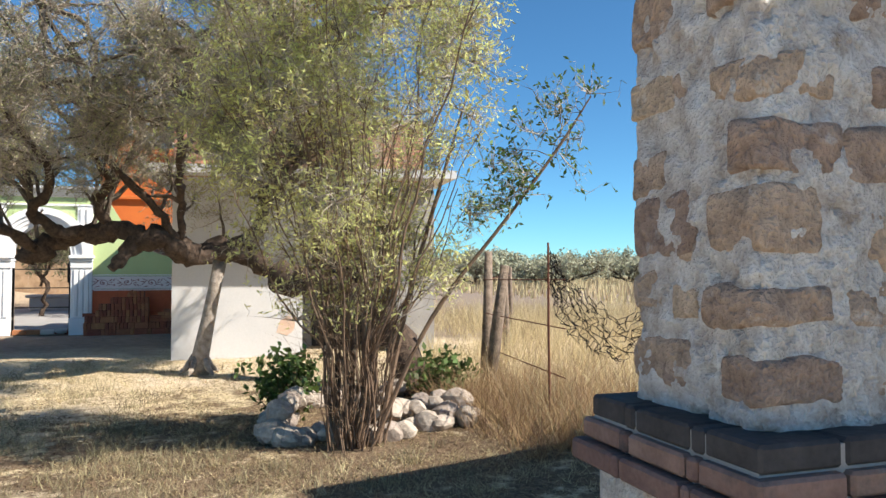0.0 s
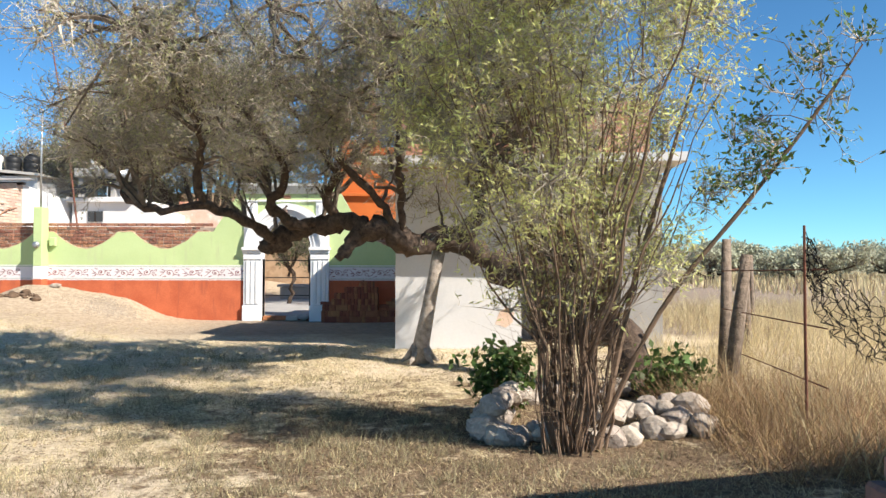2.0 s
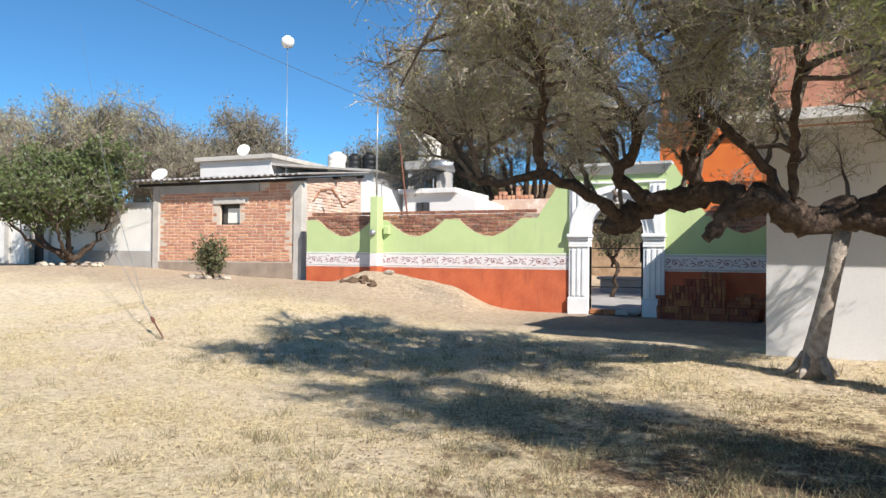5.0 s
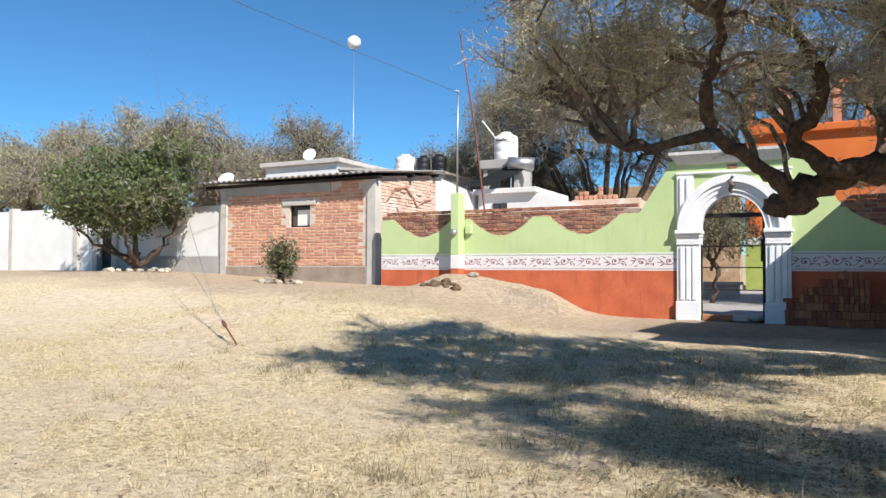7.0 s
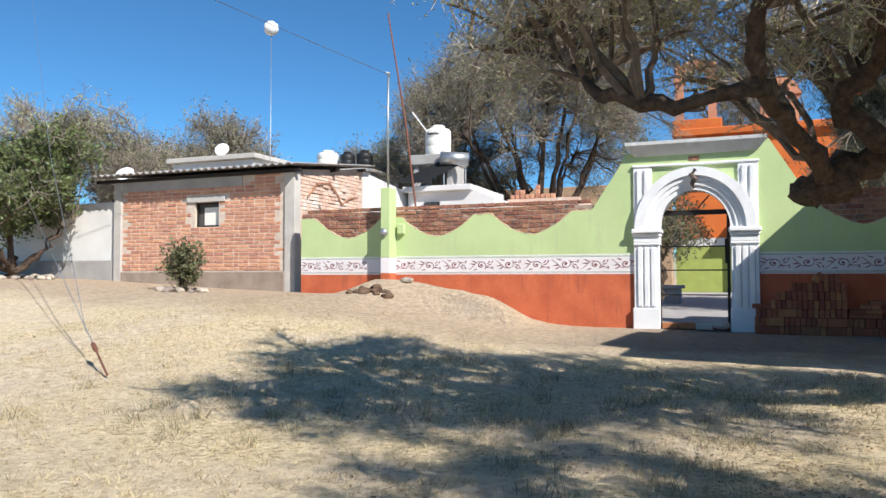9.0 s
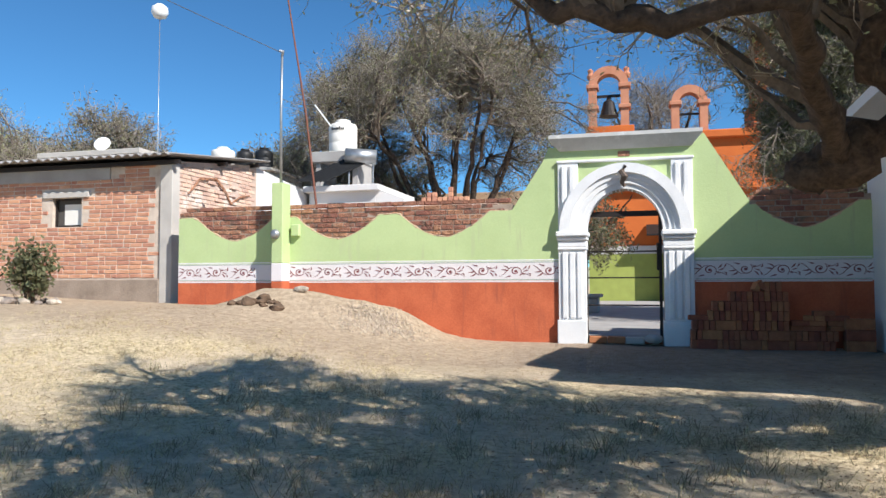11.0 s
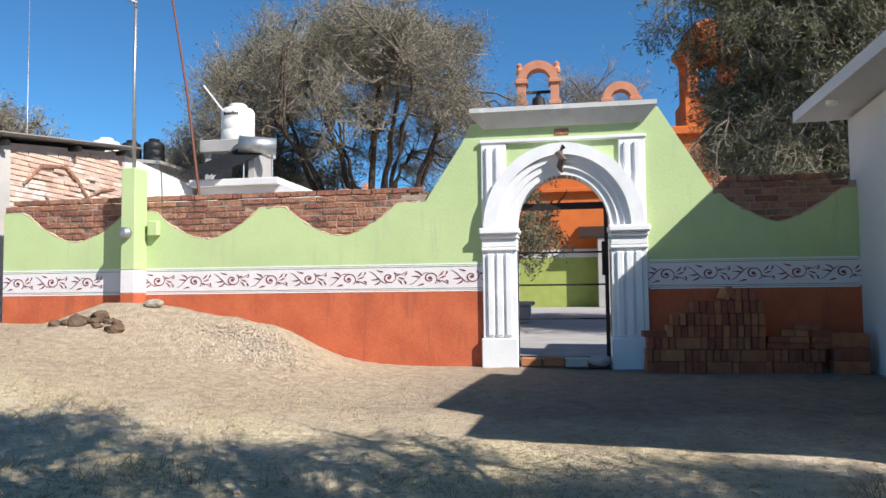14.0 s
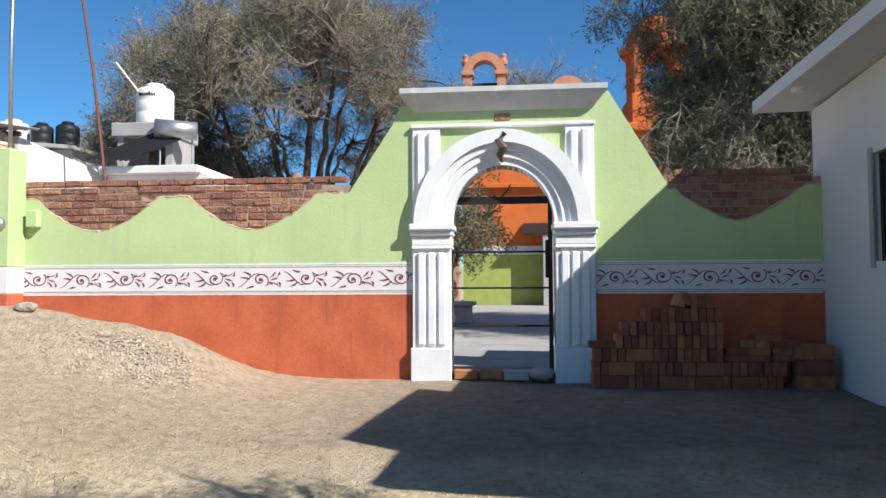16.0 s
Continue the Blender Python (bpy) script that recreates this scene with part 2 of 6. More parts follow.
def ground_material():
    """Dry ground: straw over pale earth, with bare trodden patches near the gate, darkened there for the house's shade.
    """
    m = bpy.data.materials.new("dry_ground")
    m.use_nodes = True
    n, l = m.node_tree.nodes, m.node_tree.links
    b = n["Principled BSDF"]
    b.inputs["Roughness"].default_value = 0.97
    b.inputs["Specular IOR Level"].default_value = 0.1
    tc = n.new("ShaderNodeTexCoord")

    def nz(scale, detail=8.0, rough=0.6):
        t = n.new("ShaderNodeTexNoise")
        t.inputs["Scale"].default_value, t.inputs["Detail"].default_value, t.inputs["Roughness"].default_value = scale, detail, rough
        l.new(tc.outputs["Object"], t.inputs["Vector"])
        return t.outputs["Fac"]

    def ramp(src, stops):
        r = n.new("ShaderNodeValToRGB")
        e = r.color_ramp.elements
        while len(e) < len(stops):
            e.new(0.5)
        for k, (p, c) in zip(e, stops):
            k.position, k.color = p, (*c, 1)
        l.new(src, r.inputs[0])
        return r.outputs[0]

    def mix(f, a, c):
        x = n.new("ShaderNodeMix")
        x.data_type = "RGBA"
        l.new(f, x.inputs["Factor"])
        l.new(a, x.inputs["A"])
        l.new(c, x.inputs["B"])
        return x.outputs["Result"]

    straw = ramp(nz(17, 10.0, 0.72), [(0.34, (0.22, 0.155, 0.09)), (0.48, (0.66, 0.53, 0.335)), (0.68, (0.90, 0.76, 0.52))])
    earth = ramp(nz(8, 10.0, 0.72), [(0.30, (0.46, 0.35, 0.245)), (0.62, (0.80, 0.665, 0.485))])
    patch = ramp(nz(0.55), [(0.42, (0, 0, 0)), (0.6, (1, 1, 1))])
    col = mix(patch, straw, earth)
    yard = n.new("ShaderNodeSeparateXYZ")
    l.new(tc.outputs["Object"], yard.inputs[0])
    wob = n.new("ShaderNodeMath")
    wob.operation = "MULTIPLY_ADD"
    l.new(nz(0.9), wob.inputs[0])
    wob.inputs[1].default_value = 3.0
    l.new(yard.outputs["Y"], wob.inputs[2])
    near_gate = n.new("ShaderNodeMapRange")
    near_gate.inputs["From Min"].default_value, near_gate.inputs["From Max"].default_value = 16.6, 17.9
    l.new(wob.outputs[0], near_gate.inputs["Value"])
    dust = ramp(nz(9, 10.0, 0.68), [(0.34, (0.38, 0.285, 0.20)), (0.68, (0.62, 0.485, 0.345))])
    col = mix(near_gate.outputs[0], col, dust)
    # beside the house the earth colour is lowered to carry its cast shade
    house_shade = n.new("ShaderNodeMapRange")
    house_shade.inputs["From Min"].default_value, house_shade.inputs["From Max"].default_value = -6.2, -4.2
    l.new(yard.outputs["X"], house_shade.inputs["Value"])
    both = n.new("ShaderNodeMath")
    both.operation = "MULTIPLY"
    l.new(house_shade.outputs[0], both.inputs[0])
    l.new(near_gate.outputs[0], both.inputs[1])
    shaded_earth = ramp(nz(7), [(0.3, (0.23, 0.175, 0.135)), (0.7, (0.37, 0.295, 0.235))])
    col = mix(both.outputs[0], col, shaded_earth)
    away = n.new("ShaderNodeVectorMath")
    away.operation = "DISTANCE"
    l.new(tc.outputs["Object"], away.inputs[0])
    away.inputs[1].default_value = (0.6, 7.4, 0.0)
    drop = n.new("ShaderNodeMapRange")
    drop.inputs["From Min"].default_value, drop.inputs["From Max"].default_value = 1.5, 6.5
    drop.inputs["To Min"].default_value, drop.inputs["To Max"].default_value = 0.17, -0.22
    l.new(away.outputs["Value"], drop.inputs["Value"])
    heap = n.new("ShaderNodeMath")
    heap.operation = "ADD"
    l.new(nz(3.2, 9.0, 0.7), heap.inputs[0])
    l.new(drop.outputs[0], heap.inputs[1])
    mulch = ramp(nz(26, 8.0, 0.7), [(0.34, (0.10, 0.066, 0.042)), (0.68, (0.36, 0.255, 0.165))])
    col = mix(ramp(heap.outputs[0], [(0.50, (0, 0, 0)), (0.60, (1, 1, 1))]), col, mulch)
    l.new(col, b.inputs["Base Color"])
    bp = n.new("ShaderNodeBump")
    bp.inputs["Strength"].default_value, bp.inputs["Distance"].default_value = 1.0, 0.05
    l.new(nz(22, 6.0, 0.7), bp.inputs["Height"])
    l.new(bp.outputs[0], b.inputs["Normal"])
    return m


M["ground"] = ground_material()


# ---- building helpers ----
class Shape:
    """Gathers pieces of mesh: boxes, prisms, tubes, blades."""

    def __init__(self):
        self.v, self.f = [], []
        self.arrays = []

    def add(self, verts, faces):
        k = len(self.v)
        self.v.extend(verts)
        self.f.extend([tuple(i + k for i in f) for f in faces])
        return self

    def box(self, x0, y0, z0, x1, y1, z1, bevel=0.0, m=None):
        """A box with chamfered edges."""
        c = Vector(((x0 + x1) / 2, (y0 + y1) / 2, (z0 + z1) / 2))
        h = Vector((abs(x1 - x0) / 2, abs(y1 - y0) / 2, abs(z1 - z0) / 2))
        bm = bmesh.new()
        bmesh.ops.create_cube(bm, size=2.0)
        for v in bm.verts:
            v.co = Vector((v.co.x * h.x, v.co.y * h.y, v.co.z * h.z))
        if bevel:
            bmesh.ops.bevel(bm, geom=list(bm.edges), offset=min(bevel, 0.45 * min(h) * 2), segments=1, affect="EDGES")
        bm.verts.index_update()
        vs = [(m @ (v.co + c) if m else v.co + c) for v in bm.verts]
        self.add([tuple(v) for v in vs], [tuple(v.index for v in f.verts) for f in bm.faces])
        bm.free()
        return self

    def prism(self, outline, y0, y1):
        """An outline in x and z, pushed from y0 to y1."""
        n = len(outline)
        vs = [(x, y0, z) for x, z in outline] + [(x, y1, z) for x, z in outline]
        fs = [tuple(range(n)), tuple(range(2 * n - 1, n - 1, -1))]
        fs += [(i, i + n, (i + 1) % n + n, (i + 1) % n) for i in range(n)]
        return self.add(vs, fs)

    def strip(self, low, high, y0, y1):
        """A slab between two lines of (x, z) of one length, so that it may be concave."""
        n = len(low)
        vs = [(x, y, z) for y in (y0, y1) for line in (low, high) for x, z in line]
        a, b, c, d = 0, n, 2 * n, 3 * n
        fs = []
        for i in range(n - 1):
            fs += [(a + i, a + i + 1, b + i + 1, b + i), (c + i + 1, c + i, d + i, d + i + 1), (b + i, b + i + 1, d + i + 1, d + i), (a + i + 1, a + i, c + i, c + i + 1)]
        fs += [(a, b, d, c), (a + n - 1, c + n - 1, d + n - 1, b + n - 1)]
        return self.add(vs, fs)

    def tube(self, points, radii, sides=6, cap=True, lump=0.0, rng=None):
        pts = [Vector(p) for p in points]
        rings = []
        up = Vector((0.13, 0.21, 0.97))
        k = len(self.v)
        for i, p in enumerate(pts):
            d = (pts[min(i + 1, len(pts) - 1)] - pts[max(i - 1, 0)]).normalized()
            a = d.cross(up if abs(d.dot(up)) < 0.9 else Vector((1, 0, 0))).normalized()
            b = d.cross(a)
            for s in range(sides):
                w = 2 * math.pi * s / sides
                r = radii[i] * (1 + (rng.uniform(-lump, lump) if rng else 0))
                self.v.append(tuple(p + (a * math.cos(w) + b * math.sin(w)) * r))
        for i in range(len(pts) - 1):
            for s in range(sides):
                t = (s + 1) % sides
                self.f.append((k + i * sides + s, k + i * sides + t, k + (i + 1) * sides + t, k + (i + 1) * sides + s))
        if cap:
            self.f.append(tuple(k + s for s in range(sides))[::-1])
            self.f.append(tuple(k + (len(pts) - 1) * sides + s for s in range(sides)))
        return self

    def lathe(self, profile, cx, cy, sides=20):
        """A turned body of (radius, z) about an upright axis."""
        k = len(self.v)
        for r, z in profile:
            for s in range(sides):
                w = 2 * math.pi * s / sides
                self.v.append((cx + r * math.cos(w), cy + r * math.sin(w), z))
        for i in range(len(profile) - 1):
            for s in range(sides):
                t = (s + 1) % sides
                self.f.append((k + i * sides + s, k + i * sides + t, k + (i + 1) * sides + t, k + (i + 1) * sides + s))
        self.f.append(tuple(k + s for s in range(sides))[::-1])
        self.f.append(tuple(k + (len(profile) - 1) * sides + s for s in range(sides)))
        return self

    def mesh(self, name, mat, smooth=False):
        me = bpy.data.meshes.new(name)
        me.from_pydata(self.v, [], self.f)
        me.materials.append(mat)
        bm = bmesh.new()
        bm.from_mesh(me)
        bmesh.ops.recalc_face_normals(bm, faces=list(bm.faces))
        bm.to_mesh(me)
        bm.free()
        if smooth:
            me.polygons.foreach_set("use_smooth", [True] * len(me.polygons))
        me.update()
        return me


def soup(name, verts, faces_n, mat):
    """A mesh of loose triangles: verts of shape (count, 3, 3), or quads (count, 4, 3)."""
    verts = np.asarray(verts, dtype=np.float32)
    n, k = verts.shape[0], verts.shape[1]
    me = bpy.data.meshes.new(name)
    me.vertices.add(n * k)
    me.vertices.foreach_set("co", verts.reshape(-1))
    me.loops.add(n * k)
    me.loops.foreach_set("vertex_index", np.arange(n * k, dtype=np.int32))
    me.polygons.add(n)
    me.polygons.foreach_set("loop_start", np.arange(0, n * k, k, dtype=np.int32))
    me.materials.append(mat)
    me.update(calc_edges=True)
    return me


def part(name, shape, mat, parent, label="", smooth=False):
    me = shape.mesh(name, mat, smooth) if isinstance(shape, Shape) else shape
    ob = new(name, me)
    ob.parent = parent
    if label:
        ob["label"] = label
    return ob


def thing(name, label, category, at=(0, 0, 0), kind="", group="", shape=None, mat=None, smooth=False):
    ob = new(name, shape.mesh(name, mat, smooth) if shape else None)
    ob.location = at
    return tagged(ob, label, category, group, kind)


def ease(t):
    t = max(0.0, min(1.0, t))
    return t * t * (3 - 2 * t)


def ground_z(x, y):
    """The height of the ground: level by the gate, rising towards the brick house."""
    rise = 0.60 * ease((-5.9 - x) / 5.6) + 0.32 * ease((-12 - x) / 9)
    z = rise * ease((y - 10.5) / 7.5) + 0.06 * ease((y - 9) / 8)
    mound = 0.43 * math.exp(-(((x + 9.05) / 1.72) ** 6) - (((y - 18.85) / 0.8) ** 2)) * (1 + 0.12 * noise.noise((x * 2.3, y * 2.3, 8.0)))
    edge = 1.0 if y < 19.55 else 0.6
    near = ease((8.5 - math.hypot(x + 3.5, y - 10.0)) / 7) * -0.13
    return z + mound * edge + near + 0.018 * noise.noise((x * 0.9, y * 0.9, 0.0)) + 0.01 * noise.noise((x * 3.1, y * 3.1, 5.0))


WALL_Y = 19.66
GATE_X = -4.29

# ---- ground ----
def build_ground():
    xs = sorted(set([-2000, -600, -200, -90, -60, -45, -35] + [round(-30 + 0.5 * i, 2) for i in range(24)] + [round(-18 + 0.25 * i, 2) for i in range(97)] + [6.5 + 0.5 * i for i in range(18)] + [16, 18, 22, 30, 45, 80, 200, 600, 2000]))
    ys = sorted(set([-2000, -400, -100, -40, -20, -10, -6] + [round(-3 + 0.25 * i, 2) for i in range(100)] + [22 + 0.5 * i for i in range(30)] + [38, 42, 48, 60, 90, 150, 400, 1000, 3000]))
    s = Shape()
    s.v = [(x, y, ground_z(x, y)) for y in ys for x in xs]
    w = len(xs)
    s.f = [(j * w + i, j * w + i + 1, (j + 1) * w + i + 1, (j + 1) * w + i) for j in range(len(ys) - 1) for i in range(w - 1)]
    return thing("ground", "dry straw-coloured ground with bare dusty earth near the gate", "ground", kind="structure", shape=s, mat=M["ground"], smooth=True)


build_ground()


# ---- painted wall with the gate ----
def scallop(x):
    """The lower edge of the exposed brick along the wall."""
    if x > -2.3:
        return 1.88 + 0.40 * min(1.0, abs(x + 1.62) / 0.74) ** 1.5
    if x < -12.2:
        return 2.29
    lows = (-11.35, -9.30, -7.32)
    d = min(abs(x - c) for c in lows)
    return 1.84 + 0.42 * min(1.0, d / 0.80) ** 1.75 + 0.014 * noise.noise((x * 7, 0, 3))


def spread(a, b, step):
    n = max(2, int(abs(b - a) / step) + 1)
    return [a + (b - a) * i / (n - 1) for i in range(n)]


def arch_line(a, b, n=28):
    return [(GATE_X + a * math.cos(math.pi * (1 - i / n)), 1.88 + b * math.sin(math.pi * i / n)) for i in range(n + 1)]


def build_wall():
    wall = thing("wall_painted", "long green and red painted wall with scalloped bare brick top", "wall", kind="structure")
    core = Shape()
    core.box(-12.55, WALL_Y + 0.03, -0.2, -6.12, WALL_Y + 0.31, 2.38)
    core.box(-2.42, WALL_Y + 0.03, -0.2, -0.70, WALL_Y + 0.31, 2.38)
    # the raised gate piece, left open for the arch
    ins = arch_line(0.605, 0.69)
    core.prism([(-6.12, -0.2), (-5.30, -0.2), (-5.30, 3.30), (-5.50, 3.30), (-5.60, 3.06), (-6.12, 2.28)], WALL_Y + 0.03, WALL_Y + 0.31)
    core.prism([(-3.28, -0.2), (-2.42, -0.2), (-2.42, 2.32), (-3.05, 3.40), (-3.28, 3.40)], WALL_Y + 0.03, WALL_Y + 0.31)
    core.box(-5.30, WALL_Y + 0.03, -0.2, GATE_X - 0.605, WALL_Y + 0.31, 1.88)
    core.box(GATE_X + 0.605, WALL_Y + 0.03, -0.2, -3.28, WALL_Y + 0.31, 1.88)
    low = [(-5.30, 1.88)] + ins + [(-3.28, 1.88)]
    core.strip(low, [(x, 3.36) for x, z in low], WALL_Y + 0.03, WALL_Y + 0.31)
    part("brick_core", core, M["darkmortar"], wall)

    red, band, green = Shape(), Shape(), Shape()
    for a, b in ((-12.55, -5.30), (-3.28, -0.70)):
        xs = spread(a, b, 0.3)
        red.strip([(x, -0.2) for x in xs], [(x, 1.085) for x in xs], WALL_Y, WALL_Y + 0.03)
        band.strip([(x, 1.085) for x in xs], [(x, 1.41) for x in xs], WALL_Y, WALL_Y + 0.03)
    xs = spread(-12.55, -6.15, 0.06)
    green.strip([(x, 1.41) for x in xs], [(x, scallop(x) if x < -6.5 else 2.27) for x in xs], WALL_Y, WALL_Y + 0.03)
    green.strip([(-6.15, 1.41), (-6.12, 1.41), (-5.60, 1.41), (-5.48, 1.41), (-5.30, 1.41)], [(-6.15, 2.27), (-6.12, 2.28), (-5.60, 3.07), (-5.50, 3.30), (-5.30, 3.30)], WALL_Y, WALL_Y + 0.03)
    green.strip([(-3.28, 1.41), (-3.05, 1.41), (-2.40, 1.41)], [(-3.28, 3.40), (-3.05, 3.42), (-2.40, 2.32)], WALL_Y, WALL_Y + 0.03)
    xs = spread(-2.40, -0.70, 0.05)
    green.strip([(x, 1.41) for x in xs], [(x, min(scallop(x), 2.32)) for x in xs], WALL_Y, WALL_Y + 0.03)
    low = [(-5.30, 1.88)] + ins + [(-3.28, 1.88)]
    green.strip(low, [(x, 3.33) for x, z in low], WALL_Y, WALL_Y + 0.03)
    part("red_dado", red, M["red"], wall, "brick-red painted dado with pale runs")
    part("band", band, M["band"], wall, "off-white painted frieze band")
    part("green_plaster", green, M["green"], wall, "pale green plaster broken along its top")
    lip = Shape()
    for a, b in ((-12.5, -6.2), (-2.36, -0.72)):
        pts = [(x, scallop(x) if x < -6.5 or x > -3 else 2.27) for x in spread(a, b, 0.05)]
        rr = random.Random(4)
        lip.tube([(x, WALL_Y + 0.012, z + 0.006) for x, z in pts], [rr.uniform(0.005, 0.02) for _ in pts], 5, lump=0.4, rng=rr)
    part("plaster_edge", lip, M["edge"], wall, "rough sandy broken plaster edge")
    for z, mat, t in ((1.43, "white", 0.018), (1.395, "teal", 0.008), (1.105, "teal", 0.008), (1.07, "white", 0.016)):
        ln = Shape()
        for a, b in ((-12.55, -5.36), (-3.21, -0.72)):
            ln.box(a, WALL_Y - 0.003, z - t / 2, b, WALL_Y + 0.002, z + t / 2)
        part("painted_line", ln, M[mat], wall)
    return wall


wall = build_wall()


def scroll_mesh(flip):
    """One painted scroll: a spiral with a dot, a stem and leaves."""
    s = Shape()

    def ribbon(pts, widths):
        n = len(pts)
        vs = []
        for i, (x, z) in enumerate(pts):
            x0, z0 = pts[max(i - 1, 0)]
            x1, z1 = pts[min(i + 1, n - 1)]
            d = math.hypot(x1 - x0, z1 - z0) or 1
            nx, nz = -(z1 - z0) / d * widths[i] / 2, (x1 - x0) / d * widths[i] / 2
            vs += [(x + nx, 0, (z + nz) * flip), (x - nx, 0, (z - nz) * flip)]
        s.add(vs, [(2 * i, 2 * i + 1, 2 * i + 3, 2 * i + 2) for i in range(n - 1)])

    spiral = []
    for i in range(26):
        a = -0.9 + i * 0.31
        r = 0.112 - 0.0036 * i
        spiral.append((r * math.cos(a), r * math.sin(a)))
    ribbon(spiral, [0.007 + 0.013 * math.sin(math.pi * i / 25) for i in range(26)])
    ribbon([(-0.026, 0), (-0.012, 0.004), (0.012, 0.004), (0.026, 0)], [0.016, 0.05, 0.05, 0.016])
    stem = [(-0.30 + 0.042 * i, -0.10 * math.cos(i * 0.52) - 0.005) for i in range(8)]
    ribbon(stem, [0.005 + 0.009 * math.sin(math.pi * i / 7) for i in range(8)])
    stem = [(0.07 + 0.032 * i, -0.095 + 0.05 * math.sin(i * 0.55)) for i in range(7)]
    ribbon(stem, [0.004 + 0.009 * math.sin(math.pi * i / 6) for i in range(7)])
    for cx, cz, ang, ln in ((0.17, 0.075, 0.75, 0.13), (0.19, 0.01, 0.25, 0.12), (0.24, 0.085, 1.0, 0.09), (-0.17, 0.085, 2.4, 0.12), (-0.20, 0.02, 2.9, 0.12), (-0.13, -0.115, 3.5, 0.10), (0.13, -0.055, -0.5, 0.09), (0.25, -0.07, -0.9, 0.09)):
        leaf = [(cx + ln * (i / 5 - 0.5) * math.cos(ang) + 0.012 * math.sin(i), cz + ln * (i / 5 - 0.5) * math.sin(ang) + 0.012 * math.sin(i * 0.62)) for i in range(6)]
        ribbon(leaf, [0.003, 0.016, 0.026, 0.021, 0.011, 0.003])
    return s.mesh("scroll", M["maroon"])


def build_scrolls():
    up, down = scroll_mesh(1), scroll_mesh(-1)
    k = 0
    for a, b in ((-12.3, -5.5), (-3.0, -0.9)):
        n = round((b - a) / 0.575)
        for i in range(n + 1):
            x = a + (b - a) * i / n
            if -10.7 < x < -10.3:
                continue
            ob = part("scroll", (up, down)[k % 2], None, wall)
            ob.location = (x, WALL_Y - 0.004, 1.25 + (0.008 if k % 2 else -0.008))
            ob.scale = (0.94, 1, 0.80)
            k += 1


build_scrolls()


# ---- white gate surround ----
def build_surround():
    gate = thing("gate_surround", "white painted arch with fluted pilasters and a grey cornice", "gateway", kind="structure")
    for name, x0, x1 in (("pilaster", -5.35, -4.895), ("pilaster", -3.685, -3.23)):
        f = WALL_Y
        p = Shape()
        p.box(x0 - 0.02, f - 0.10, -0.1, x1 + (0.0), f + 0.28, 0.44, 0.012)
        p.box(x0, f - 0.055, 0.44, x1, f + 0.28, 1.62, 0.008)
        for i in range(3):
            cx = x0 + 0.11 + i * (x1 - x0 - 0.22) / 2
            p.box(cx - 0.045, f - 0.085, 0.47, cx + 0.045, f - 0.054, 1.55, 0.012)
        p.box(x0 - 0.01, f - 0.09, 1.585, x1 + 0.01, f + 0.27, 1.63, 0.012)
        part(name, p, M["white"], gate, "fluted white pilaster on a plain block")
        cap = Shape()
        cap.box(x0 - 0.005, f - 0.085, 1.63, x1 + 0.005, f + 0.27, 1.74, 0.01)
        cap.box(x0 - 0.02, f - 0.12, 1.74, x1 + 0.02, f + 0.275, 1.80, 0.015)
        cap.box(x0 - 0.035, f - 0.16, 1.80, x1 + 0.04, f + 0.28, 1.885, 0.018)
        part("impost", cap, M["white"], gate, "stepped white impost block")
    for x0, x1, step in ((-5.35, -5.02, 1), (-3.56, -3.23, -1)):
        s = Shape()
        s.box(x0, WALL_Y - 0.04, 1.885, x1, WALL_Y + 0.01, 3.02, 0.006)
        for i in range(2):
            cx = x0 + 0.10 + i * 0.13
            s.box(cx - 0.04, WALL_Y - 0.075, 2.0, cx + 0.04, WALL_Y - 0.039, 2.97, 0.012)
        part("upper_pilaster", s, M["white"], gate)
    top = Shape()
    top.box(-5.37, WALL_Y - 0.06, 3.02, -3.21, WALL_Y + 0.01, 3.065, 0.01)
    part("string_course", top, M["white"], gate)
    # stepped rings of the arch, each further out standing prouder
    rings = ((0.60, 0.69, 0.69, 0.775, 0.03), (0.69, 0.775, 0.775, 0.86, 0.06), (0.775, 0.86, 0.86, 0.945, 0.09), (0.86, 0.945, 1.035, 1.10, 0.135))
    for a0, b0, a1, b1, out in rings:
        r = Shape()
        r.strip(arch_line(a0, b0, 40), arch_line(a1, b1, 40), WALL_Y - out, WALL_Y + (0.29 if a0 < 0.65 else 0.01))
        part("arch_ring", r, M["white"], gate, "white moulded arch ring")
    key = Shape()
    rr = random.Random(2)
    key.tube([(GATE_X + 0.035, WALL_Y - 0.13, 2.92), (GATE_X - 0.03, WALL_Y - 0.15, 2.84), (GATE_X + 0.02, WALL_Y - 0.14, 2.76), (GATE_X - 0.02, WALL_Y - 0.11, 2.66), (GATE_X + 0.01, WALL_Y - 0.08, 2.60)], [0.035, 0.05, 0.055, 0.045, 0.03], 7, lump=0.3, rng=rr)
    part("broken_keystone", key, M["soot"], gate, "broken brown keystone stub")
    hole = Shape()
    hole.box(GATE_X - 0.09, WALL_Y - 0.012, 3.10, GATE_X + 0.10, WALL_Y + 0.01, 3.19, 0.01)
    part("bare_patch", hole, M["brick"], gate, "bare brick patch above the arch")
    # flared cornice
    c = Shape()
    prof = ((0.03, 3.225), (0.06, 3.26), (0.16, 3.38), (0.19, 3.41), (0.19, 3.47), (0.15, 3.475))
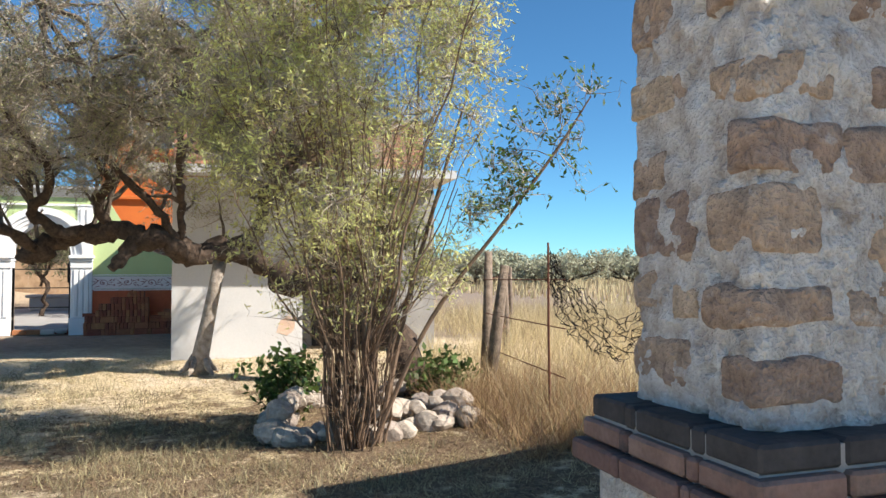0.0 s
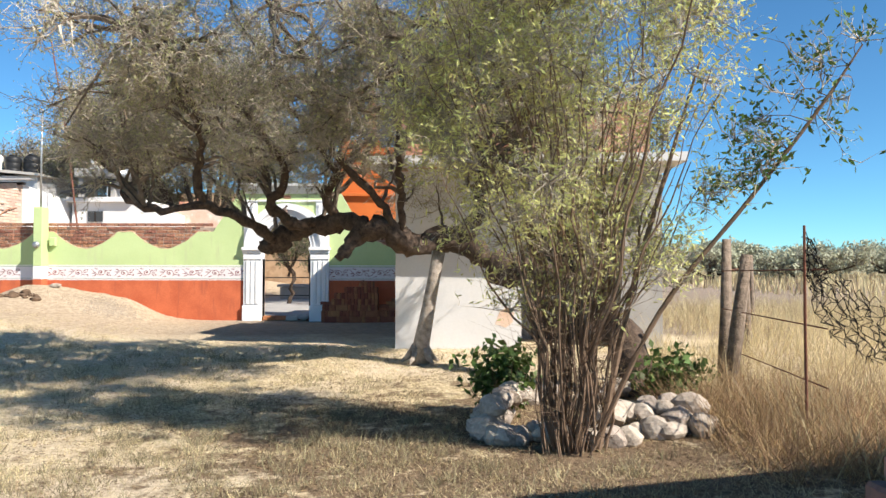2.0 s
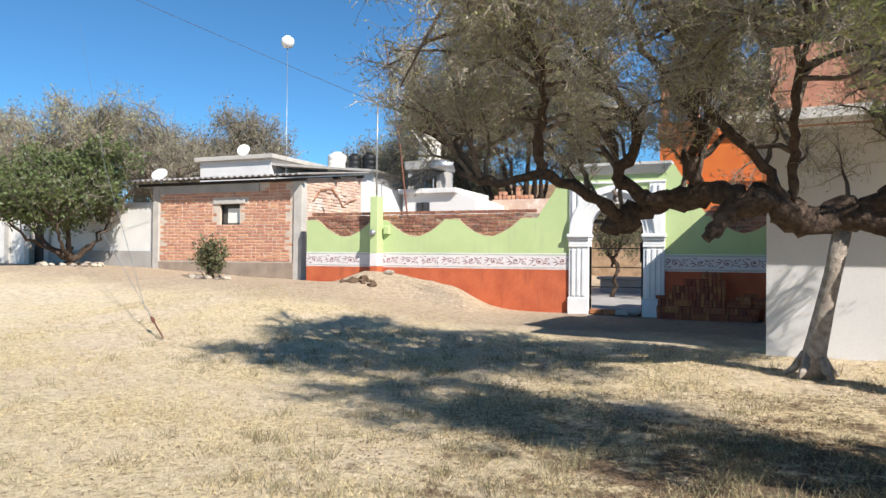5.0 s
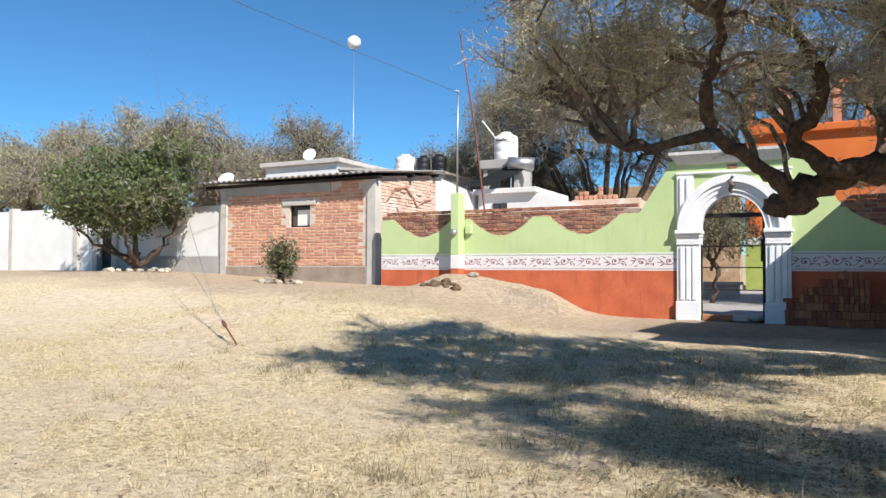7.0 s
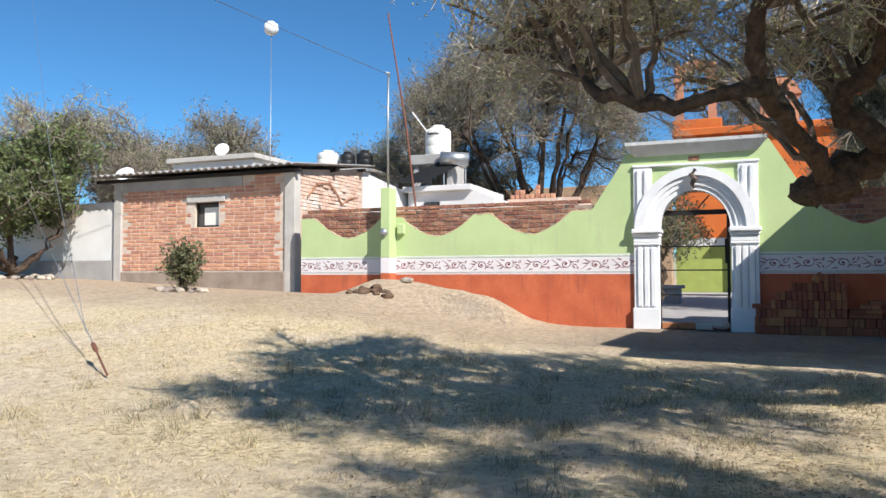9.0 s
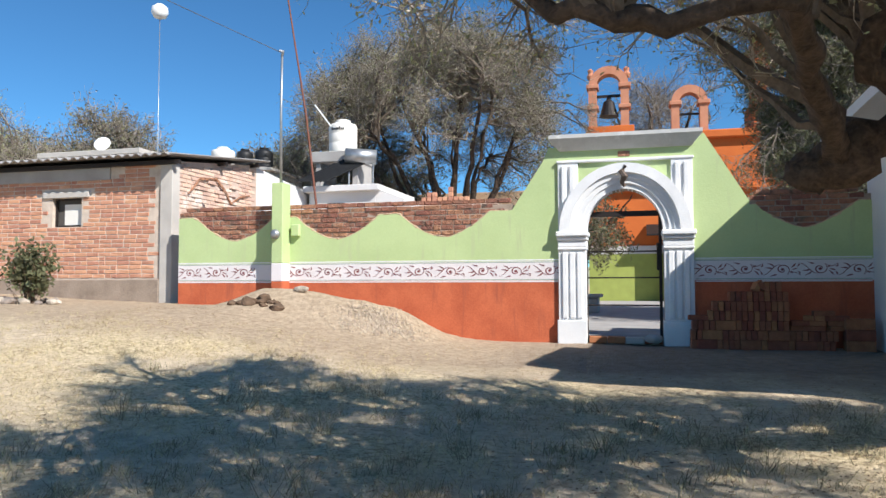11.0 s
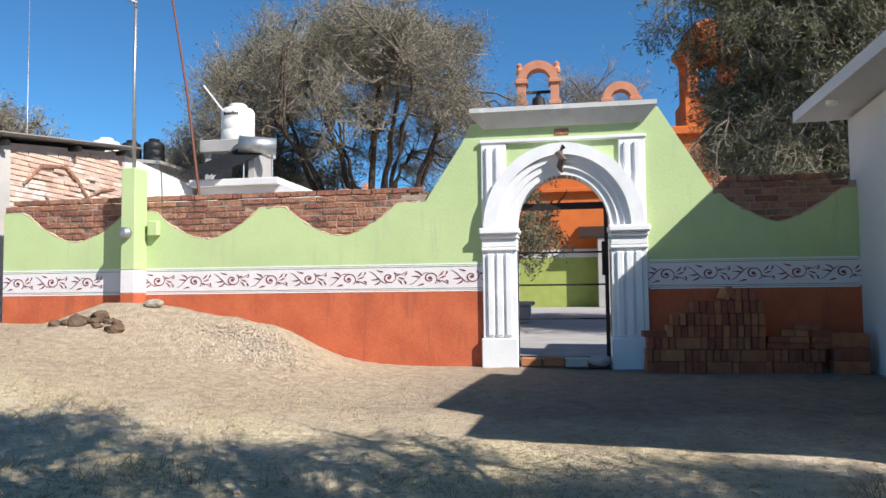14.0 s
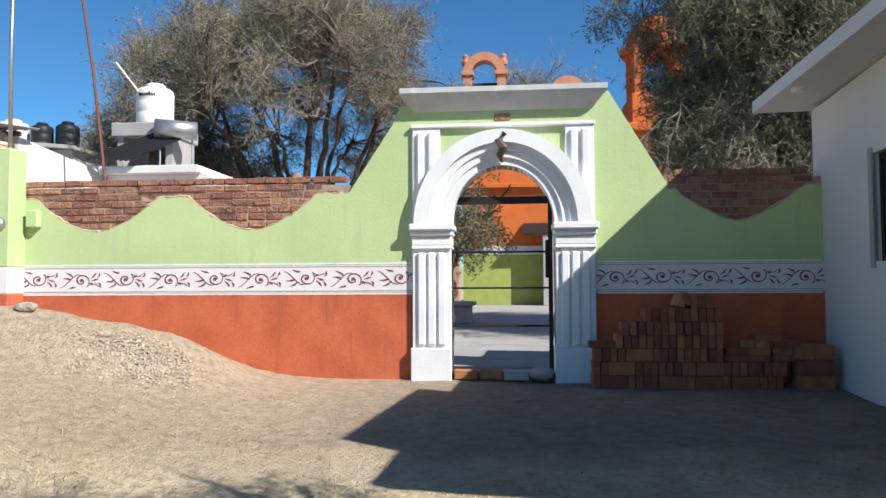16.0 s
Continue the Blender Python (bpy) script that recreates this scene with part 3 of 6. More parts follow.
    for (o0, z0), (o1, z1) in zip(prof, prof[1:]):
        k = len(c.v)
        for o, z in ((o0, z0), (o1, z1)):
            c.v += [(-5.29 - o, WALL_Y - o, z), (-3.27 + o, WALL_Y - o, z), (-3.27 + o, WALL_Y + 0.31, z), (-5.29 - o, WALL_Y + 0.31, z)]
        c.f += [(k + i, k + (i + 1) % 4, k + 4 + (i + 1) % 4, k + 4 + i) for i in range(4)]
    n = len(c.v)
    c.f += [(0, 3, 2, 1), (n - 4, n - 3, n - 2, n - 1)]
    part("cornice", c, M["cap"], gate, "flared grey cement cornice")
    return gate


build_surround()


def build_iron_gate():
    g = thing("iron_gate", "dark iron gate frame with bare cross bars", "gate")
    y = WALL_Y + 0.2
    x0, x1 = GATE_X - 0.56, GATE_X + 0.56
    for x in (x1,):
        part("gate_post", Shape().box(x - 0.025, y - 0.025, 0.14, x + 0.025, y + 0.025, 2.2, 0.005), M["iron"], g)
    for z, h in ((2.18, 0.045), (1.56, 0.012), (1.13, 0.012), (0.68, 0.011)):
        part("cross_bar", Shape().box(x0 - 0.04, y - 0.02, z - h, x1 - 0.025, y + 0.02, z + h, 0.004), M["iron"], g)
    part("hinge_plate", Shape().box(x1 - 0.06, y - 0.03, 1.25, x1 - 0.02, y + 0.03, 1.7, 0.01), M["iron"], g)
    g2 = thing("threshold", "low brick threshold across the gateway", "step")
    rr = random.Random(5)
    for i in range(4):
        x = GATE_X - 0.44 + i * 0.29
        b = part("brick", Shape().box(-0.138, -0.07, 0, 0.138, 0.07, 0.11, 0.01), M["newbrick"] if i != 2 else M["concrete"], g2)
        b.location, b.rotation_euler = (x, WALL_Y + 0.02 + rr.uniform(-0.02, 0.02), 0.07), (0, rr.uniform(-0.06, 0.06), rr.uniform(-0.06, 0.06))
    s = Shape().box(GATE_X - 0.6, WALL_Y + 0.08, 0.0, GATE_X + 0.6, WALL_Y + 0.36, 0.15, 0.02)
    part("sill", s, M["concrete"], g2, "worn concrete sill")
    st = thing("loose_stone", "dark loose stone by the gate post", "stone", shape=rock_shape(0.13, 11, (1.2, 0.9, 0.7)), mat=M["grey"], at=(GATE_X + 0.42, WALL_Y - 0.08, 0.16))


def rock_shape(r, seed, squash=(1, 1, 1), rough=0.35):
    """A lumpy stone with flattened facets."""
    bm = bmesh.new()
    bmesh.ops.create_icosphere(bm, subdivisions=2, radius=1.0)
    rng = random.Random(seed)
    cuts = [(Vector((rng.uniform(-1, 1), rng.uniform(-1, 1), rng.uniform(-1, 1))).normalized(), rng.uniform(0.6, 0.9)) for _ in range(9)]
    for v in bm.verts:
        c = v.co.copy()
        for nrm, d in cuts:
            over = c.dot(nrm) - d
            if over > 0:
                c -= nrm * over * 0.9
        c *= 1 + rough * 0.4 * noise.noise(c * 2.2 + Vector((seed * 3.1, 0, 0)))
        v.co = Vector((c.x * squash[0], c.y * squash[1], c.z * squash[2])) * r
    bm.verts.index_update()
    s = Shape().add([tuple(v.co) for v in bm.verts], [tuple(v.index for v in f.verts) for f in bm.faces])
    bm.free()
    return s


build_iron_gate()


# ---- meter post on the wall ----
def build_post():
    p = thing("meter_post", "square painted post carrying an electric meter", "post")
    x0, x1, y0 = -10.44, -10.22, 19.36
    part("red_part", Shape().box(x0, y0, 0.2, x1, WALL_Y - 0.002, 1.085, 0.01), M["red"], p)
    part("band_part", Shape().box(x0, y0, 1.085, x1, WALL_Y - 0.002, 1.41, 0.01), M["band"], p)
    part("green_part", Shape().box(x0, y0, 1.41, x1, WALL_Y + 0.01, 2.86, 0.012), M["green"], p)
    m = Shape()
    m.lathe([(0.085, 0), (0.085, 0.05), (0.072, 0.055), (0.072, 0.075), (0.06, 0.09), (0.03, 0.1)], 0, 0, 18)
    mo = part("meter", m, M["steel"], p, "round glass-domed electric meter", True)
    mo.location, mo.rotation_euler = ((x0 + x1) / 2 - 0.02, y0, 1.93), (radians(90), 0, 0)
    part("switch_box", Shape().box(x1 + 0.06, WALL_Y - 0.10, 1.90, x1 + 0.22, WALL_Y - 0.001, 2.12, 0.015), M["green"], p, "small green painted switch box")
    part("conduit", Shape().tube([(-10.33, 19.5, 2.8), (-10.33, 19.48, 4.2), (-10.3, 19.45, 5.22)], [0.026, 0.024, 0.022], 8), M["steel"], p, "galvanised conduit pipe", True)
    part("weather_head", Shape().tube([(-10.3, 19.45, 5.2), (-10.28, 19.43, 5.27), (-10.33, 19.38, 5.27)], [0.03, 0.035, 0.025], 8), M["steel"], p)


build_post()


# ---- brick house ----
def build_brick_house():
    h = thing("brick_house", "low brick house with a corrugated sheet roof", "house")
    y = 20.0
    x0, x1 = -18.35, -12.95
    walls = Shape()
    wx0, wx1, wz0, wz1 = -15.82, -15.10, 2.22, 2.82
    walls.box(x0, y + 0.02, 0.4, wx0, y + 0.2, 3.48)
    walls.box(wx1, y + 0.02, 0.4, x1 - 0.02, y + 0.2, 3.48)
    walls.box(wx0, y + 0.02, 0.4, wx1, y + 0.2, wz0)
    walls.box(wx0, y + 0.02, wz1, wx1, y + 0.2, 3.48)
    part("front_wall", walls, M["mortar"], h, "mortar of the brick front")
    side = Shape().add([(x1 - 0.02, y + 0.02, 0.4), (x1 - 0.02, 23.3, 0.4), (x1 - 0.02, 23.3, 3.9), (x1 - 0.02, y + 0.02, 3.48), (x1 - 0.2, y + 0.02, 0.4), (x1 - 0.2, 23.3, 0.4), (x1 - 0.2, 23.3, 3.9), (x1 - 0.2, y + 0.02, 3.48)],
                       [(0, 1, 2, 3), (7, 6, 5, 4), (0, 4, 5, 1), (1, 5, 6, 2), (2, 6, 7, 3), (3, 7, 4, 0)])
    part("side_wall", side, M["pinkmortar"], h, "limewashed brick side wall")
    back = Shape().box(x0, 23.1, 0.4, x1 - 0.2, 23.3, 3.7).box(x0, y + 0.2, 0.4, x0 + 0.18, 23.1, 3.5)
    part("back_wall", back, M["pinkmortar"], h)
    for a, b in ((x1 - 0.26, x1 + 0.02), (x0 - 0.02, x0 + 0.22)):
        part("column", Shape().box(a, y - 0.03, 0.5, b, y + 0.22, 3.5, 0.012), M["concrete"], h, "grey concrete corner column")
    part("plinth", Shape().box(x0 + 0.22, y - 0.035, 0.4, x1 - 0.26, y + 0.02, 1.14, 0.02), M["dirtbrick"], h, "dirty brown brick skirting")
    part("tie_beam", Shape().box(x0 + 0.22, y - 0.02, 3.16, -14.4, y + 0.02, 3.46, 0.01), M["grey"], h, "grey cement render under the eaves")
    part("lintel", Shape().box(wx0 - 0.22, y - 0.025, wz1, wx1 + 0.2, y + 0.04, wz1 + 0.13, 0.01), M["concrete"], h)
    w = part("window", Shape().box(wx0, y + 0.1, wz0, wx1, y + 0.13, wz0 + 0.04).box(wx0, y + 0.1, wz1 - 0.04, wx1, y + 0.13, wz1).box(wx0, y + 0.1, wz0, wx0 + 0.04, y + 0.13, wz1).box(wx1 - 0.04, y + 0.1, wz0, wx1, y + 0.13, wz1), M["iron"], h, "small dark window with a torn pale cover")
    part("cover", Shape().box(wx0 + 0.2, y + 0.14, wz0 + 0.05, wx1 - 0.05, y + 0.15, wz1 - 0.12), M["plastic"], w, "torn pale plastic cover")
    # dark sheet instead of glass, painted as the unlit room
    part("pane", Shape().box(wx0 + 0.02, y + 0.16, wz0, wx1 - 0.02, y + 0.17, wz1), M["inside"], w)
    roof = Shape()
    n = 130
    top, bot = [], []
    for i in range(n + 1):
        x = -18.95 + (x1 + 0.25 + 18.95) * i / n
        wv = 0.028 * math.sin(i * 1.45)
        top.append((x, 3.56 + wv))
    k = 0
    for yy, dz in ((y - 0.42, 0.0), (23.5, 0.48)):
        for x, z in top:
            roof.v.append((x, yy, z + dz))
        for x, z in top:
            roof.v.append((x, yy, z + dz - 0.014))
    m = n + 1
    for i in range(n):
        roof.f += [(i, i + 1, 2 * m + i + 1, 2 * m + i), (m + i + 1, m + i, 3 * m + i, 3 * m + i + 1), (i + 1, i, m + i, m + i + 1), (2 * m + i, 2 * m + i + 1, 3 * m + i + 1, 3 * m + i)]
    roof.f += [(0, 2 * m, 3 * m, m), (n, m + n, 3 * m + n, 2 * m + n)]
    part("roof", roof, M["sheet"], h, "grey corrugated cement sheets")
    for yy in (y - 0.1, 21.6, 23.0):
        part("rafter", Shape().box(-18.9, yy, 3.42 + (yy - y) * 0.13, x1 + 0.2, yy + 0.08, 3.50 + (yy - y) * 0.13), M["iron"], h)
    return h


house = build_brick_house()


def build_white_yard_wall():
    w = thing("wall_yard", "whitewashed block wall beside the brick house", "wall", kind="structure")
    part("blockwork", Shape().box(-23.0, 20.1, 0.3, -18.38, 20.28, 2.95, 0.01).box(-40, 20.1, 0.3, -24.05, 20.28, 3.1, 0.01), M["oldwhite"], w)
    part("footing", Shape().box(-23.0, 20.04, 0.3, -18.4, 20.1, 1.45, 0.02), M["grey"], w, "damp grey cement footing")
    for x in (-25.0, -24.0, -23.05, -28.6):
        part("pillar", Shape().box(x - 0.12, 20.0, 0.3, x + 0.12, 20.3, 3.2, 0.015), M["concrete"], w)
    part("lintel", Shape().box(-24.05, 20.1, 2.3, -23.0, 20.28, 2.95), M["oldwhite"], w)
    # a black sheet stands for the unlit opening
    part("doorway", Shape().box(-24.0, 20.22, 0.5, -23.05, 20.27, 2.3), M["black"], w, "doorway in the wall, its shade put in as a black sheet")
    s = Shape().add([(-12.97, 23.3, 0.4), (-12.97, 29.0, 0.4), (-12.97, 29.0, 3.35), (-12.97, 23.3, 3.86), (-13.15, 23.3, 0.4), (-13.15, 29.0, 0.4), (-13.15, 29.0, 3.35), (-13.15, 23.3, 3.86)],
                    [(0, 1, 2, 3), (7, 6, 5, 4), (0, 4, 5, 1), (1, 5, 6, 2), (2, 6, 7, 3), (3, 7, 4, 0)])
    n = thing("wall_neighbour", "whitewashed block wall sloping down behind the brick house", "wall", kind="structure", shape=s, mat=M["housewhite"])


build_white_yard_wall()


# ---- white house with the gate wall ----
def slab(corners, thick):
    """A four-cornered roof slab; corners are (x, y, top), in turn round its edge."""
    s = Shape()
    return s.add([(x, y, z - thick) for x, y, z in corners] + [tuple(c) for c in corners],
                 [(3, 2, 1, 0), (4, 5, 6, 7), (0, 1, 5, 4), (1, 2, 6, 5), (2, 3, 7, 6), (3, 0, 4, 7)])


def build_white_house():
    h = thing("white_house", "white single-storey house with an overhanging slab roof", "house", at=(-0.70, 19.66, 0))
    h.rotation_euler = (0, 0, radians(-5.86))
    # local: x along the front, y towards the gate wall
    part("side_wall", Shape().box(0.0, -1.5, -0.1, 0.2, 0.3, 3.18).box(0.0, -5.39, -0.1, 0.2, -2.7, 3.10).box(0.0, -2.7, -0.1, 0.2, -1.5, 1.37).box(0.0, -2.7, 2.37, 0.2, -1.5, 3.18), M["housewhite"], h)
    part("front_wall", Shape().box(0.2, -5.39, -0.1, 2.2, -5.19, 3.10), M["housewhite"], h)
    w = part("window", Shape().box(0.05, -2.7, 1.37, 0.12, -1.5, 1.43).box(0.05, -2.7, 2.31, 0.12, -1.5, 2.37).box(0.05, -2.7, 1.43, 0.12, -2.64, 2.31).box(0.05, -1.56, 1.43, 0.12, -1.5, 2.31).box(0.05, -2.12, 1.43, 0.12, -2.07, 2.31), M["iron"], h, "dark steel window")
    part("pane", Shape().box(0.08, -2.64, 1.43, 0.09, -1.56, 2.31), M["glass"], w)
    for i in range(5):
        y = -2.5 + i * 0.2
        part("window_bar", Shape().tube([(0.03, y, 1.43), (0.03, y + 0.02, 1.9), (0.03, y, 2.31)], [0.008] * 3, 5), M["iron"], w)
    part("window_jamb", Shape().box(-0.02, -1.5, 1.31, 0.03, -1.41, 2.43, 0.006), M["grey"], h)
    part("window_jamb", Shape().box(-0.02, -2.79, 1.31, 0.03, -2.7, 2.43, 0.006), M["grey"], h)
    # recessed porch, a black sheet painted for its unlit doorway, and the wing beyond
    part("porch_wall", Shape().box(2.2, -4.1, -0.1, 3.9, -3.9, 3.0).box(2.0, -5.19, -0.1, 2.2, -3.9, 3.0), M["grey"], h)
    part("doorway", Shape().box(2.4, -4.14, 0.0, 3.4, -4.105, 2.1), M["black"], h, "porch doorway, its shade put in as a black sheet")
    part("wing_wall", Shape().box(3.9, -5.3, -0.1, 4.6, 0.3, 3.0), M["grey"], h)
    part("inner_wall", Shape().box(0.2, 0.1, -0.1, 3.9, 0.3, 3.18), M["housewhite"], h)
    inv = Matrix.Translation((-0.70, 19.66, 0)) @ Matrix.Rotation(radians(-5.86), 4, "Z")
    inv.invert()
    edge = [inv @ Vector(c) for c in ((-1.24, 20.25, 3.38), (-1.72, 13.35, 3.22), (3.4, 12.8, 3.22), (4.1, 19.7, 3.38))]
    part("roof_slab", slab(edge, 0.14), M["housewhite"], h, "thick white concrete roof slab")
    part("parapet", Shape().box(0.08, -5.85, 3.09, 4.3, -5.70, 4.16, 0.01).box(0.08, -5.70, 3.09, 0.23, -3.4, 4.16, 0.01), M["facebrick"], h, "bare brick parapet on the roof")
    part("ceiling_lamp", Shape().lathe([(0.06, 3.16), (0.07, 3.19), (0.07, 3.25)], -0.42, -0.75, 12), M["lampwhite"], h)
    part("bare_plaster_patch", Shape().prism([(1.75, 0.42), (1.93, 0.36), (2.05, 0.45), (2.08, 0.62), (1.96, 0.72), (1.82, 0.63)], -5.394, -5.38), M["palebrick"], h, "pinkish patch of bare plaster")
    return h


build_white_house()

# ---- churchyard beyond the wall ----
def belfry(name, label, cx, y, z0, w, h, t, leg, bell):
    """An open arch on two legs with a small moulding."""
    b = thing(name, label, "belfry")
    zs = z0 + h - w / 2
    n = 20
    def half(r):
        return [(cx + r * math.cos(math.pi * (1 - i / n)), zs + r * math.sin(math.pi * i / n)) for i in range(n + 1)]
    part("arch", Shape().strip(half(w / 2 - leg), half(w / 2), y, y + t), M["salmon"], b)
    for sx in (-1, 1):
        xa, xb = cx + sx * w / 2, cx + sx * (w / 2 - leg)
        part("leg", Shape().box(min(xa, xb), y, z0, max(xa, xb), y + t, zs), M["salmon"], b)
        part("moulding", Shape().box(min(xa, xb) - 0.1, y - 0.1, zs - 0.12, max(xa, xb) + 0.1, y + t + 0.1, zs + 0.08, 0.02), M["salmon"], b)
        if bell:
            part("moulding", Shape().box(min(xa, xb) - 0.1, y - 0.1, z0 + 0.9, max(xa, xb) + 0.1, y + t + 0.1, z0 + 1.1, 0.02), M["salmon"], b)
            part("finial", Shape().lathe([(0.16, zs + 0.45), (0.2, zs + 0.6), (0.12, zs + 0.75), (0.16, zs + 0.9), (0.04, zs + 1.0)], cx + sx * (w / 2 - 0.1), y + t / 2, 10), M["salmon"], b)
    if bell:
        part("bell", Shape().lathe([(0.5, z0 + 0.55), (0.42, z0 + 0.75), (0.32, z0 + 1.1), (0.28, z0 + 1.3), (0.12, z0 + 1.42), (0.1, z0 + 1.6)], cx, y + t / 2, 16), M["iron"], b, "dark bronze bell")
        part("yoke", Shape().box(cx - w / 2 + leg, y + t / 2 - 0.06, z0 + 1.55, cx + w / 2 - leg, y + t / 2 + 0.06, z0 + 1.68), M["iron"], b)
    else:
        part("tie_bar", Shape().box(cx - w / 2 + leg, y + t / 2 - 0.04, z0 + 0.9, cx + w / 2 - leg, y + t / 2 + 0.04, z0 + 1.0), M["iron"], b)
    return b


def build_church():
    c = thing("church", "orange painted church with a lime green dado", "church")
    y = 45.0
    part("front_wall", Shape().box(-6.4, y, 2.9, 3.6, y + 0.6, 8.1), M["orange"], c)
    part("dado", Shape().box(-6.4, y - 0.03, 0.0, 3.6, y + 0.58, 2.5), M["lime"], c, "lime green painted dado, its tree shade put into the colour")
    part("dado_line", Shape().box(-6.4, y - 0.05, 2.5, 3.6, y + 0.58, 2.9), M["housewhite"], c, "white painted line")
    part("ledge", Shape().box(-6.4, y - 0.25, 5.6, 3.6, y, 5.8, 0.02), M["orange"], c)
    part("cornice", Shape().box(-6.5, y - 0.3, 8.1, 3.7, y + 0.8, 8.5, 0.05), M["orange"], c)
    part("base_block", Shape().box(-6.5, y - 0.1, 8.5, -4.1, y + 0.8, 9.0, 0.03), M["orange"], c)
    tw = part("tower", Shape().box(1.6, y + 1, 8.3, 4.4, y + 4, 10.2, 0.05).box(1.8, y + 1.2, 10.2, 2.3, y + 1.7, 12.4).box(3.7, y + 1.2, 10.2, 4.2, y + 1.7, 12.4).box(1.8, y + 3.3, 10.2, 2.3, y + 3.8, 12.4).box(3.7, y + 3.3, 10.2, 4.2, y + 3.8, 12.4), M["orange"], c, "open orange bell tower")
    part("tower_top", Shape().lathe([(1.7, 12.4), (1.75, 12.7), (1.4, 12.8), (1.3, 13.4), (0.9, 14.0), (0.2, 14.4)], 3.0, y + 2.5, 8), M["orange"], tw)
    # canopy dark all over, with the shade of its underside put into the colour
    can = part("door_canopy", Shape().add([(-3.6, y - 1.0, 3.42), (-1.4, y - 1.0, 3.42), (-1.4, y - 0.05, 3.95), (-3.6, y - 0.05, 3.95), (-3.6, y - 1.0, 3.34), (-1.4, y - 1.0, 3.34), (-1.4, y - 0.05, 3.87), (-3.6, y - 0.05, 3.87)], [(0, 1, 2, 3), (7, 6, 5, 4), (0, 4, 5, 1), (1, 5, 6, 2), (2, 6, 7, 3), (3, 7, 4, 0)]), M["iron"], c, "small canopy over a church door, coloured dark for its shaded underside")
    part("canopy_post", Shape().box(-2.75, y - 0.95, 0.16, -1.5, y - 0.55, 3.36, 0.02), M["grey"], can, "grey rendered pier under the canopy")
    belfry("bell_arch", "salmon bell arch holding a dark bell", -5.35, y, 9.0, 2.0, 3.1, 0.7, 0.4, True)
    belfry("empty_arch", "small salmon belfry arch with no bell", -1.45, y, 8.5, 1.72, 2.35, 0.7, 0.38, False)
    # pale paving coloured grey, which puts tree shade into the whole floor
    yd = thing("paved_yard", "concrete yard beyond the gate, greyed for tree shade", "paving", kind="structure", shape=Shape().box(-12, 20.2, 0.0, 4, 44.9, 0.16), mat=M["grey"])
    bench = thing("stone_bench", "grey cement bench block in the yard", "bench", shape=Shape().box(-6.6, 29.5, 0.15, -5.2, 30.2, 0.62, 0.03).box(-6.7, 29.4, 0.62, -5.1, 30.3, 0.72, 0.02), mat=M["grey"])
    rub = thing("wall_rubble", "tall brown rubble stone wall behind the yard", "wall", kind="structure", shape=Shape().box(-16.5, 43.0, 0.0, -6.42, 43.6, 5.6, 0.05), mat=M["rubble"])


build_church()


# ---- roofs and tanks beyond the wall ----
def water_tank(name, label, at, r, h, mat, lettered=False):
    t = thing(name, label, "water tank", at=at)
    part("body", Shape().lathe([(r * 0.97, 0), (r, 0.03), (r, h * 0.28), (r * 0.975, h * 0.30), (r, h * 0.32), (r, h * 0.56), (r * 0.975, h * 0.58), (r, h * 0.60), (r, h * 0.8), (r * 0.9, h * 0.88), (r * 0.5, h * 0.95)], 0, 0, 24), mat, t, "", True)
    part("lid", Shape().lathe([(r * 0.52, h * 0.94), (r * 0.54, h * 1.0), (r * 0.4, h * 1.03), (r * 0.1, h * 1.04)], 0, 0, 18), mat, t, "", True)
    if lettered:
        s = Shape()
        for i in range(8):
            a = -2.05 + i * 0.125
            hh = 0.09 if i in (0, 5) else 0.06
            m = Matrix.Rotation(a + math.pi / 2, 4, "Z")
            s.box(-0.018, -r - 0.006, h * 0.66, 0.018, -r + 0.004, h * 0.66 + hh, 0, m)
        part("lettering", s, M["inkdark"], t, "dark printed lettering")
    return t


